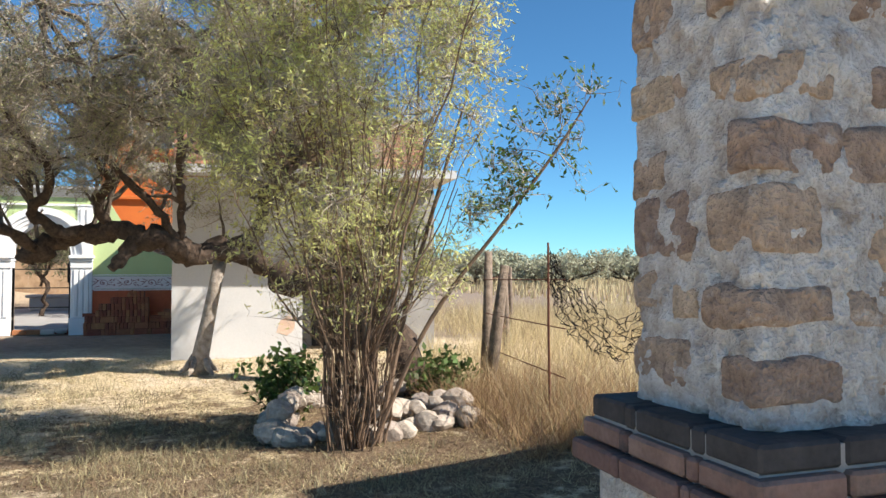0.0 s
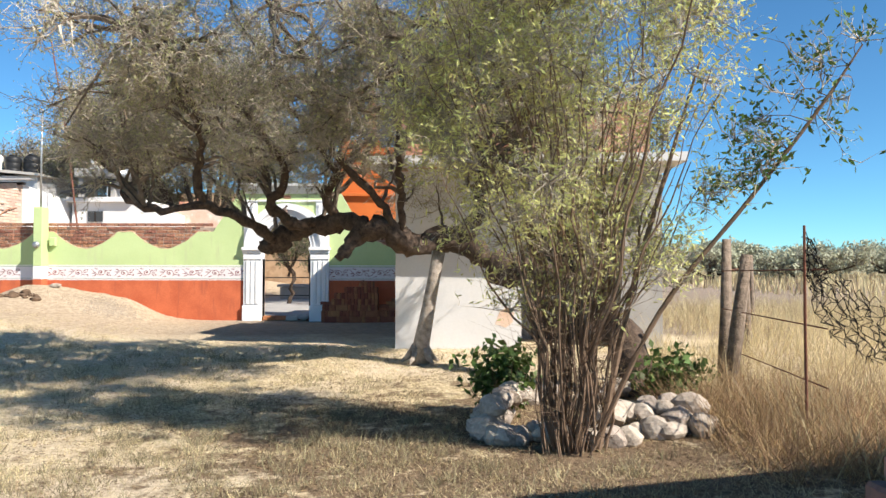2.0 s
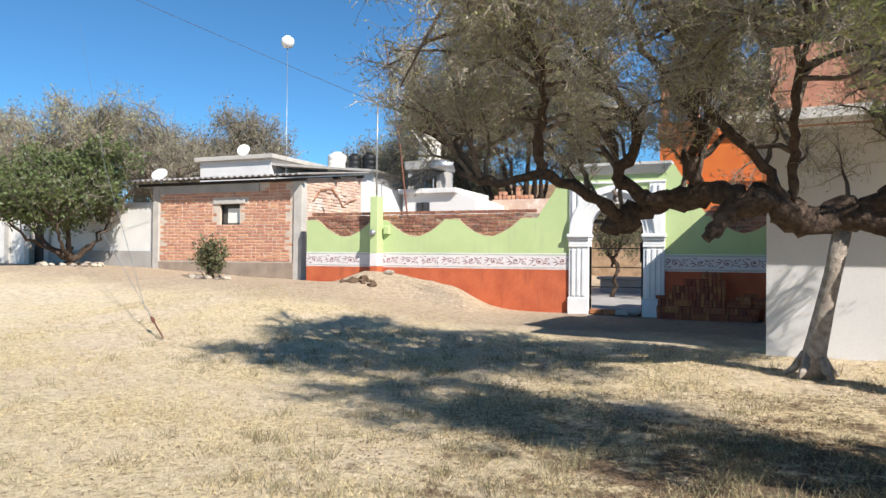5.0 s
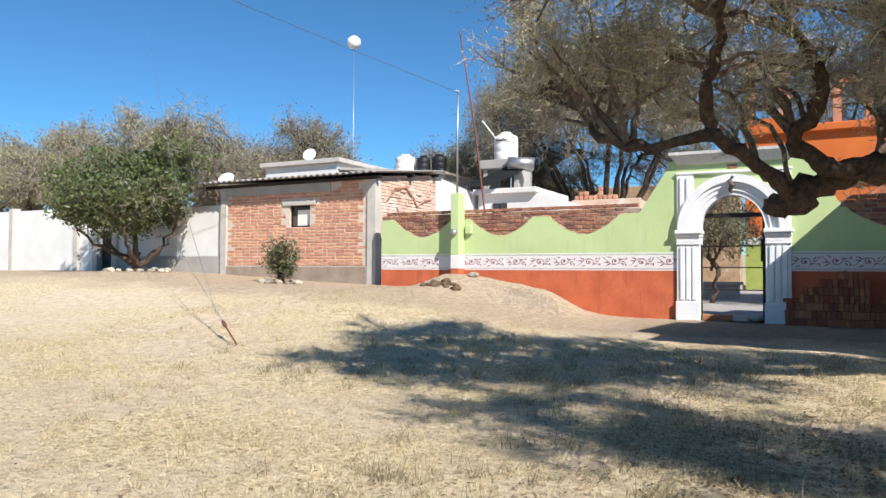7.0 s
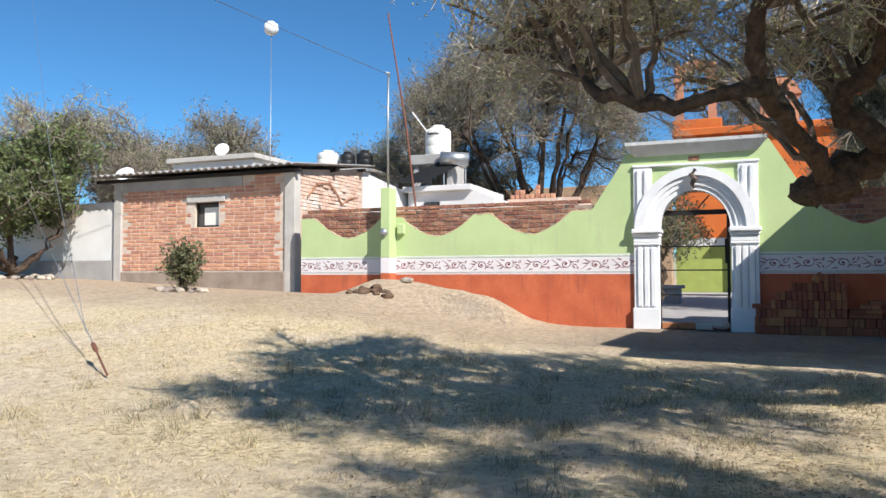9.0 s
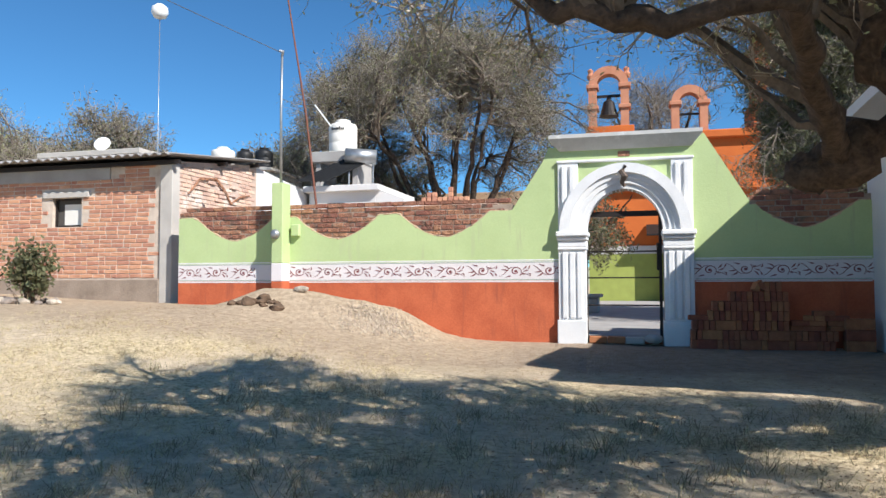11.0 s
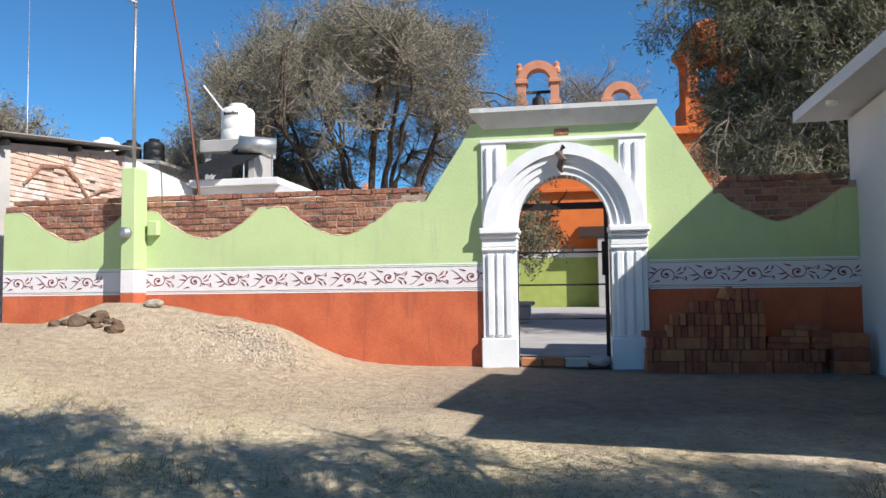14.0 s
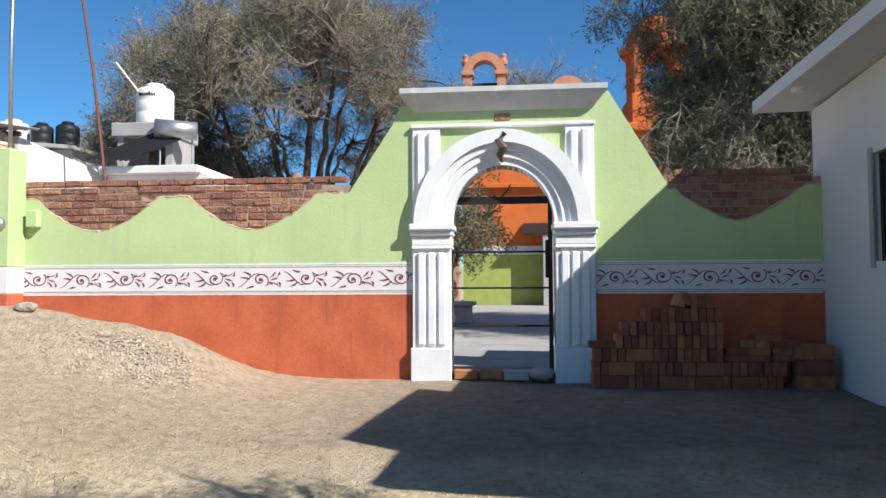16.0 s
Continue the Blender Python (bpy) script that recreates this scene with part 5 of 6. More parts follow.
def crown(anchor_pts, blobs, rng, n2=60, n3=14, n4=7, r2=0.03, l3=0.7, l4=0.3, leaves=3, leaf=0.03, up=0.25, hang=0.0, r4=0.0022, slim=0.4, r3=0.0, first=0.3):
    """Branches from the nearest limb to points in the crown's lobes, then twigs, fine twigs and leaves.
    Returns a Shape of branches, triangles of twigs and quads of leaves."""
    limbs = np.array(anchor_pts, float)
    shape = Shape()
    t3s, t3e, t4s, t4e, lv = [], [], [], [], []
    weights = np.array([b[6] if len(b) > 6 else b[3] * b[4] * b[5] for b in blobs], float)
    weights /= weights.sum()
    pr = random.Random(int(rng.integers(1e6)))
    for k in range(n2):
        b = blobs[rng.choice(len(blobs), p=weights)]
        v = unit(rng.normal(0, 1, 3)) * rng.uniform(0.35, 1.0) ** 0.5
        end = np.array(b[:3]) + v * np.array(b[3:6])
        dist = np.linalg.norm(limbs - end, axis=1) + rng.uniform(0, 0.8, len(limbs))
        start = limbs[int(np.argmin(dist))]
        d = end - start
        ln = np.linalg.norm(d)
        if ln < 0.05:
            continue
        n = 7
        pts = []
        side = rng.normal(0, 1, 3) * ln * 0.13
        for i in range(n):
            f = i / (n - 1)
            p = start + d * f + side * math.sin(math.pi * f) + np.array([0, 0, up * ln * 0.35 * math.sin(math.pi * f)]) + rng.normal(0, 1, 3) * ln * 0.022 * (0 < i < n - 1)
            pts.append(p)
        pts = np.array(pts)
        shape.tube([tuple(p) for p in pts], [r2 * (1 - 0.78 * i / (n - 1)) * min(1.5, 0.5 + ln * 0.35) for i in range(n)], 4, cap=False)
        f = rng.uniform(first, 1.0, n3) * (n - 1)
        i0 = np.minimum(f.astype(int), n - 2)
        s3 = pts[i0] + (pts[i0 + 1] - pts[i0]) * (f - i0)[:, None]
        dd = unit(unit(d) * 0.7 + rng.normal(0, 0.75, (n3, 3)) + np.array([0, 0, up - hang]))
        e3 = s3 + dd * (l3 * rng.uniform(0.5, 1.3, n3))[:, None]
        t3s.append(s3)
        t3e.append(e3)
    s3, e3 = np.concatenate(t3s), np.concatenate(t3e)
    tw, mid3 = twig_soup(s3, e3, r3 or (0.0055 if r4 < 0.004 else r4 * 2), rng)
    rep = np.repeat(np.arange(len(s3)), n4)
    f = rng.uniform(0.15, 1.0, len(rep))[:, None]
    s4 = np.where(f < 0.5, s3[rep] + (mid3[rep] - s3[rep]) * f * 2, mid3[rep] + (e3[rep] - mid3[rep]) * (f * 2 - 1))
    dd = unit(unit(e3 - s3)[rep] * 0.6 + rng.normal(0, 0.7, (len(rep), 3)) + np.array([0, 0, -hang]))
    e4 = s4 + dd * (l4 * rng.uniform(0.5, 1.4, len(rep)))[:, None]
    tw4, mid4 = twig_soup(s4, e4, r4, rng, 0.15)
    quads = None
    if leaves:
        rep = np.repeat(np.arange(len(s4)), leaves)
        f = rng.uniform(0.1, 1.0, len(rep))[:, None]
        p = mid4[rep] * (1 - f) + e4[rep] * f
        quads = leaf_soup(p, leaf, rng, slim, hang)
    return shape, np.concatenate([tw, tw4]), quads


def limb_points(lines, step=0.18):
    out = []
    for line in lines:
        for a, b in zip(line, line[1:]):
            a, b = np.array(a[:3]), np.array(b[:3])
            n = max(1, int(np.linalg.norm(b - a) / step))
            out += [a + (b - a) * i / n for i in range(n)]
        out.append(np.array(line[-1][:3]))
    return out


def smooth_line(line, sub=5):
    """A rounded path of (x, y, z, r) through the given points."""
    p = np.array(line, float)
    p = np.vstack([2 * p[0] - p[1], p, 2 * p[-1] - p[-2]])
    out = []
    for i in range(1, len(p) - 2):
        for k in range(sub):
            t = k / sub
            out.append(0.5 * ((2 * p[i]) + (-p[i - 1] + p[i + 1]) * t + (2 * p[i - 1] - 5 * p[i] + 4 * p[i + 1] - p[i + 2]) * t * t + (-p[i - 1] + 3 * p[i] - 3 * p[i + 1] + p[i + 2]) * t ** 3))
    out.append(p[-2])
    return np.array(out)


def tree(name, label, category, limbs, blobs, seed, leaf_mat, bark="bark", lump=0.24, group="", twig="twig", use=None, gnarl=0.07, **kw):
    rng = np.random.default_rng(seed)
    pr = random.Random(seed)
    t = thing(name, label, category, group=group)
    lines = [smooth_line(l) for l in limbs]
    for l in lines:
        for q in l[1:]:
            for axis in range(3):
                q[axis] += gnarl * noise.noise(Vector(q[:3]) * 5 + Vector((axis * 9.1, 0, 0)))
    for i, l in enumerate(lines):
        s = Shape().tube([tuple(q[:3]) for q in l], [max(0.012, q[3] * (1 + 0.45 * noise.noise(Vector(q[:3]) * 7))) for q in l], 10, lump=lump, rng=pr)
        part("trunk" if i == 0 else "limb", s, M[bark], t, "", True)
    anchors = limb_points([l for i, l in enumerate(lines) if use is None or i in use])
    sh, tw, quads = crown(anchors, blobs, rng, **kw)
    tagged(part("branches", sh, M["branch" if bark == "bark" else bark], t), kind="stuff")
    tagged(part("twigs", soup("twigs", tw, 3, M[twig]), None, t), kind="stuff")
    if quads is not None:
        tagged(part("leaves", soup("leaves", quads, 4, M[leaf_mat]), None, t), kind="stuff")
    return t


# the old mesquite: a leaning trunk and a long low limb on a prop
MESQUITE = [
    [(1.8, 9.8, -0.1, 0.20), (1.75, 10.1, 0.45, 0.17), (1.5, 10.8, 0.98, 0.17), (1.05, 11.4, 1.25, 0.15), (0.6, 11.8, 1.36, 0.18), (0.3, 12.05, 1.45, 0.15), (0.05, 12.25, 1.62, 0.12), (-0.25, 12.35, 1.72, 0.12), (-0.47, 12.4, 1.84, 0.16), (-0.7, 12.25, 1.72, 0.11), (-1.0, 11.95, 1.80, 0.14), (-1.25, 11.8, 1.95, 0.11), (-1.55, 11.85, 1.96, 0.14), (-1.85, 12.0, 2.08, 0.10), (-2.1, 12.15, 2.02, 0.13), (-2.4, 12.3, 2.06, 0.09), (-2.7, 12.4, 1.88, 0.10), (-3.0, 12.5, 1.74, 0.13), (-3.12, 12.55, 1.66, 0.09)],
    [(-2.9, 12.45, 1.80, 0.075), (-3.2, 11.7, 2.05, 0.07), (-3.5, 10.75, 2.20, 0.062), (-3.95, 10.65, 2.12, 0.05), (-4.45, 10.8, 2.28, 0.042), (-4.95, 11.4, 2.75, 0.03), (-5.8, 12.0, 3.1, 0.03)],
    [(-2.2, 12.2, 2.1, 0.08), (-2.55, 12.05, 2.0, 0.085), (-2.85, 11.9, 2.3, 0.07), (-2.65, 11.6, 2.8, 0.055), (-3.0, 11.2, 3.4, 0.035), (-3.5, 10.8, 4.1, 0.03)],
    [(-1.95, 12.05, 2.1, 0.085), (-2.1, 11.9, 2.4, 0.07), (-1.95, 11.7, 2.75, 0.05), (-2.4, 11.3, 3.4, 0.032), (-2.8, 10.9, 4.3, 0.025)],
    [(-1.1, 11.85, 1.9, 0.065), (-1.3, 11.65, 2.3, 0.055), (-1.75, 11.2, 2.75, 0.045), (-2.0, 10.7, 3.3, 0.03), (-2.2, 10.2, 4.1, 0.025)],
    [(-1.05, 11.85, 1.95, 0.06), (-1.0, 11.6, 2.4, 0.05), (-1.05, 11.0, 2.9, 0.038), (-0.9, 10.2, 3.4, 0.026), (-0.8, 9.8, 4.2, 0.02)],
    [(-0.4, 12.4, 1.85, 0.12), (-0.1, 12.35, 1.95, 0.12), (0.1, 12.2, 2.25, 0.085), (0.12, 11.9, 2.8, 0.05), (0.3, 11.0, 3.7, 0.035), (0.5, 9.8, 4.3, 0.025)],
    [(0.5, 9.8, 4.3, 0.03), (0.1, 9.0, 4.7, 0.028), (-0.8, 8.4, 5.0, 0.022), (-2.2, 8.3, 5.2, 0.015)],
    [(-3.5, 10.75, 2.20, 0.06), (-3.45, 10.5, 2.6, 0.05), (-3.3, 10.0, 3.1, 0.035), (-3.4, 9.5, 3.6, 0.025), (-3.6, 8.9, 3.9, 0.014)],
    [(-2.2, 10.2, 4.1, 0.03), (-2.5, 9.7, 4.5, 0.026), (-2.6, 9.2, 4.8, 0.02), (-2.9, 8.8, 5.0, 0.014)],
    [(-1.55, 11.9, 1.95, 0.12), (-1.75, 11.7, 1.72, 0.10), (-1.88, 11.55, 1.52, 0.06)],
]
MESQUITE[0] = [(x, y, z, r * 1.22) for x, y, z, r in MESQUITE[0]]
MESQUITE[6] = [(x, y, z, r * 1.15) for x, y, z, r in MESQUITE[6]]
tree("mesquite_tree", "old leaning mesquite with dark gnarled limbs and sparse olive foliage", "tree", MESQUITE,
     [(-3.4, 11.4, 3.3, 2.1, 1.5, 0.9, 2.4), (-1.6, 11.2, 3.6, 1.6, 1.5, 1.1, 1.7), (-4.9, 11.6, 3.2, 1.2, 1.3, 0.9, 1.4), (0.2, 11.2, 4.0, 1.2, 1.4, 1.0, 1.6), (-2.8, 10.9, 4.4, 2.3, 1.3, 0.9, 1.3), (-4.3, 12.6, 3.1, 1.3, 0.9, 0.5, 1.6), (0.4, 9.5, 4.6, 1.4, 1.3, 0.7, 1.2), (-1.1, 8.3, 5.1, 1.6, 1.0, 0.4, 0.7), (1.6, 9.0, 4.8, 1.0, 1.1, 0.5, 0.8),
      (0.9, 11.3, 3.6, 1.0, 1.1, 0.7, 1.3), (-3.0, 12.8, 3.4, 1.6, 0.8, 0.6, 1.4), (-1.0, 10.2, 4.2, 1.2, 0.8, 0.7, 0.9), (1.8, 11.9, 3.4, 1.0, 0.8, 0.6, 0.9), (-0.6, 12.4, 3.1, 1.3, 0.6, 0.6, 1.4), (0.9, 12.3, 3.2, 1.0, 0.6, 0.6, 1.1),
      (-3.0, 9.9, 3.2, 1.7, 0.9, 0.6, 2.4), (-1.5, 9.8, 3.6, 1.4, 0.9, 0.7, 1.8), (-4.3, 10.2, 3.2, 1.1, 0.9, 0.6, 1.6), (-2.4, 9.0, 3.9, 1.7, 0.8, 0.6, 1.8), (-3.6, 8.9, 3.7, 1.2, 0.7, 0.5, 1.0)],
     7, "leaf_olive", n2=375, n3=15, n4=8, l3=0.38, l4=0.20, leaves=2, leaf=0.036, r2=0.042, r4=0.0034, r3=0.0085, first=0.58, use=(1, 2, 3, 4, 5, 6, 7, 8, 9))
rr = random.Random(3)
prop = thing("tree_prop", "weathered grey forked trunk propping the mesquite limb", "prop")
part("post", Shape().tube([(-0.78, 12.62, -0.05), (-0.75, 12.6, 0.25), (-0.66, 12.55, 0.7), (-0.57, 12.5, 1.15), (-0.48, 12.45, 1.68)], [0.15, 0.12, 0.105, 0.10, 0.10], 10, lump=0.12, rng=rr), M["deadwood"], prop, "", True)
for k in range(5):
    a = k * 1.26 + 0.4
    part("root", Shape().tube([(-0.77 + 0.08 * math.cos(a), 12.62 + 0.08 * math.sin(a), 0.22), (-0.77 + 0.2 * math.cos(a), 12.62 + 0.2 * math.sin(a), 0.03), (-0.77 + 0.3 * math.cos(a), 12.62 + 0.3 * math.sin(a), -0.04)], [0.05, 0.045, 0.02], 6), M["deadwood"], prop, "", True)


# the many-stemmed shrub in the stone ring
def build_shrub():
    rng = np.random.default_rng(21)
    t = thing("tall_shrub", "tall many-stemmed shrub with thin yellow-green leaves", "shrub")
    limbs = []
    for k in range(58):
        a = rng.uniform(0, 6.28)
        r0 = rng.uniform(0.02, 0.27)
        bx, by = 0.60 + r0 * math.cos(a), 7.42 + r0 * math.sin(a) * 0.8
        sp = rng.uniform(0.25, 1.0)
        tx = 0.60 + sp * math.cos(a) * 1.35 + rng.normal(0, 0.2)
        ty = 7.42 + sp * math.sin(a) * 1.3 + rng.normal(0, 0.2)
        h = rng.uniform(2.4, 4.8) * (1 - 0.15 * sp)
        rad = rng.uniform(0.004, 0.014)
        limbs.append([(bx, by, -0.08, rad * 1.25), (bx + (tx - bx) * 0.22 + rng.normal(0, 0.05), by + (ty - by) * 0.22 + rng.normal(0, 0.05), h * 0.3, rad), (bx + (tx - bx) * 0.55 + rng.normal(0, 0.1), by + (ty - by) * 0.55 + rng.normal(0, 0.1), h * 0.66, rad * 0.75), (tx, ty, h, rad * 0.3)])
    limbs.append([(0.75, 7.38, -0.05, 0.022), (1.25, 7.25, 1.05, 0.02), (1.9, 7.05, 1.95, 0.016), (2.35, 6.9, 2.6, 0.013), (2.62, 6.8, 3.05, 0.006)])
    limbs.append([(0.8, 7.4, -0.05, 0.03), (1.1, 7.5, 1.2, 0.025), (1.45, 7.6, 2.3, 0.018), (1.7, 7.5, 3.2, 0.008)])
    lines = [smooth_line(l, 6) for l in limbs]
    for l in lines[:-2]:
        for q in l[1:]:
            for axis in range(2):
                q[axis] += 0.085 * noise.noise(Vector((q[0] * 2.4, q[1] * 2.4, q[2] * 1.9 + axis * 7.7)))
                q[axis] += 0.03 * noise.noise(Vector((q[0] * 9, q[1] * 9, q[2] * 6 + axis * 3.1)))
    for l in lines:
        part("stem", Shape().tube([tuple(q[:3]) for q in l], [max(0.004, q[3]) for q in l], 6), M["stem"], t)
    anchors = limb_points([l[len(l) // 4:] for l in lines[:-2]])
    sh, tw, quads = crown(anchors, [(0.3, 7.5, 2.5, 1.15, 1.0, 1.2), (0.85, 7.4, 3.4, 1.0, 1.0, 0.9), (0.0, 7.5, 3.6, 1.0, 0.9, 0.8), (1.1, 7.4, 1.9, 0.65, 0.7, 0.8), (0.4, 7.4, 1.5, 0.7, 0.6, 0.5), (0.3, 7.0, 4.5, 1.2, 1.2, 0.8, 0.65), (-0.6, 6.95, 4.7, 1.0, 1.0, 0.6, 0.35), (0.9, 6.2, 4.4, 1.1, 0.9, 0.45, 0.3), (1.9, 5.7, 4.3, 0.9, 0.8, 0.4, 0.3)], rng, n2=190, n3=16, n4=6, l3=0.36, l4=0.18, leaves=3, leaf=0.056, slim=0.28, r2=0.008, first=0.5, up=0.5, r4=0.0018)
    tagged(part("branches", sh, M["stem"], t), kind="stuff")
    k = 420
    a = rng.uniform(0, 6.28, k)
    r0, up_ = rng.uniform(0.05, 0.42, k), rng.uniform(0.05, 1.5, k)
    s0 = np.stack([0.60 + r0 * np.cos(a) * (0.5 + up_ * 0.4), 7.42 + r0 * np.sin(a) * (0.5 + up_ * 0.4), up_], 1)
    e0 = s0 + np.stack([rng.normal(0, 0.22, k) + np.cos(a) * 0.15, rng.normal(0, 0.22, k) + np.sin(a) * 0.15, rng.uniform(-0.1, 0.7, k)], 1)
    tt, _ = twig_soup(s0, e0, 0.0032, rng, 0.14)
    tagged(part("dead_twigs", soup("dead_twigs", tt, 3, M["stem"]), None, t), kind="stuff")
    tagged(part("twigs", soup("twigs", tw, 3, M["twig"]), None, t), kind="stuff")
    tagged(part("leaves", soup("leaves", quads, 4, M["leaf_yellow"]), None, t), kind="stuff")
    sh, tw, quads = crown(limb_points([lines[-2][12:]]), [(2.3, 6.9, 2.6, 0.5, 0.4, 0.5), (2.0, 7.0, 2.15, 0.4, 0.35, 0.3), (2.65, 6.75, 2.9, 0.25, 0.25, 0.3), (1.7, 7.1, 2.2, 0.3, 0.3, 0.4)], rng, n2=26, n3=6, n4=3, l3=0.26, l4=0.12, leaves=2, leaf=0.06, r2=0.006, up=0.5, r4=0.0016)
    tagged(part("side_branches", sh, M["stem"], t), kind="stuff")
    tagged(part("side_twigs", soup("side_twigs", tw, 3, M["twig"]), None, t), kind="stuff")
    part("side_leaves", soup("side_leaves", quads, 4, M["leaf_green"]), None, t, "small fresh green leaves")


build_shrub()


def herb(name, label, x, y, w, h, seed, n=900, leaf=0.07, mat="leaf_green"):
    rng = np.random.default_rng(seed)
    t = thing(name, label, "plant")
    z = ground_z(x, y)
    k = 60
    ends = np.stack([x + rng.normal(0, w * 0.5, k), y + rng.normal(0, w * 0.4, k), z + h * rng.uniform(0.35, 1.0, k)], 1)
    st = np.stack([x + rng.normal(0, w * 0.12, k), y + rng.normal(0, w * 0.12, k), np.full(k, z - 0.02)], 1)
    tw, mid = twig_soup(st, ends, 0.006, rng)
    tagged(part("stems", soup("stems", tw, 3, M["stem"]), None, t), kind="stuff")
    i = rng.integers(0, k, n)
    f = rng.uniform(0.0, 1.0, n)[:, None]
    p = mid[i] * (1 - f) + ends[i] * f + rng.normal(0, 0.05, (n, 3))
    tagged(part("leaves", soup("leaves", leaf_soup(p, leaf, rng, 0.55, 0.2), 4, M[mat]), None, t), kind="stuff")
    return t


herb("leafy_plant", "low leafy green plant in the stone ring", 0.18, 8.9, 0.45, 0.75, 31, 900, 0.10)
herb("leafy_plant", "low leafy green plant in the stone ring", 1.95, 9.3, 0.4, 0.6, 32, 600, 0.10)
herb("potted_shrub", "small green shrub in a ring of stones", -14.4, 18.0, 0.55, 1.15, 33, 1400, 0.11, "leaf_dark")


def build_rocks():
    rng = random.Random(9)
    spots = []
    for k in range(11):
        f = k / 10
        spots.append((-0.12 + 0.75 * f + rng.uniform(-0.05, 0.05), 7.72 + 0.3 * abs(0.5 - f) + rng.uniform(-0.08, 0.12), rng.uniform(0.09, 0.16), 0))
    for k in range(8):
        f = k / 7
        spots.append((-0.12 + 0.3 * f + rng.uniform(-0.06, 0.06), 7.95 + 1.1 * f + rng.uniform(-0.08, 0.08), rng.uniform(0.13, 0.19), 0))
    for k in range(9):
        f = k / 8
        spots.append((0.82 + 1.12 * f, 7.62 + 0.35 * f + rng.uniform(-0.12, 0.12), rng.uniform(0.10, 0.17), 0))
    for k in range(9):
        f = k / 8
        spots.append((0.95 + 0.95 * f, 7.95 + 0.3 * f + rng.uniform(-0.1, 0.1), rng.uniform(0.10, 0.16), 0.13))
    for k in range(7):
        f = k / 6
        spots.append((-0.02 + 0.3 * f, 8.05 + 0.7 * f + rng.uniform(-0.1, 0.1), rng.uniform(0.12, 0.17), 0.2))
    for k in range(6):
        spots.append((0.3 + 0.25 * k, 9.3 + 0.25 * (k % 3), rng.uniform(0.12, 0.18), 0))
    for i, (x, y, r, dz) in enumerate(spots):
        o = thing("rock", "pale rounded field rock in the planting ring", "rock", group="ring of rocks", shape=rock_shape(r, 100 + i, (rng.uniform(0.9, 1.3), rng.uniform(0.8, 1.1), rng.uniform(0.65, 0.95))), mat=M["rock"], at=(x, y, ground_z(x, y) + r * 0.45 + dz))
        o.rotation_euler = (0, 0, rng.uniform(0, 6.28))
    for cx, cy, n, rad in ((-14.4, 18.0, 12, 0.5), (-20.2, 18.6, 18, 0.95)):
        for k in range(n):
            a = 2 * math.pi * k / n
            x, y = cx + rad * math.cos(a), cy + rad * 0.8 * math.sin(a)
            r = rng.uniform(0.07, 0.13)
            thing("small_rock", "whitish small rock round a planted shrub", "rock", group="rocks round the shrubs", shape=rock_shape(r, 200 + k, (1.2, 1, 0.7)), mat=M["rock"], at=(x, y, ground_z(x, y) + r * 0.35))


build_rocks()


def simple_tree(name, label, x, y, z, h, w, seed, leaf_mat, trunk=0.16, low=0.35, dens=1.0, group="", leaf=0.12, n2=50, bark="bark", twig="twig_dark", lo=0.45, **kw):
    rng = random.Random(seed)
    limbs = [[(x, y, z - 0.1, trunk), (x + rng.uniform(-0.2, 0.2), y, z + h * low * 0.6, trunk * 0.85), (x + rng.uniform(-0.3, 0.3), y, z + h * low, trunk * 0.75), (x + rng.uniform(-0.3, 0.3), y, z + h * 0.75, trunk * 0.3)]]
    for k in range(6):
        a = k * 1.05 + rng.uniform(0, 0.6)
        q = w * rng.uniform(0.3, 0.5)
        limbs.append([(x, y, z + h * low * rng.uniform(0.5, 0.95), trunk * 0.6), (x + q * 0.5 * math.cos(a), y + q * 0.5 * math.sin(a), z + h * (low + 0.12), trunk * 0.45), (x + q * math.cos(a), y + q * math.sin(a), z + h * (low + 0.32), trunk * 0.2)])
    blobs = []
    for k in range(8):
        a = k * 0.79 + rng.uniform(-0.3, 0.3)
        q = w * rng.uniform(0.12, 0.33)
        hh = rng.uniform(lo, 0.82)
        blobs.append((x + q * math.cos(a), y + q * math.sin(a), z + h * hh, w * 0.22, w * 0.22, h * 0.17))
    return tree(name, label, "tree", limbs, blobs, seed, leaf_mat, bark=bark, group=group, lump=0.1, gnarl=0.15, twig=twig, n2=n2, leaf=leaf, **kw)


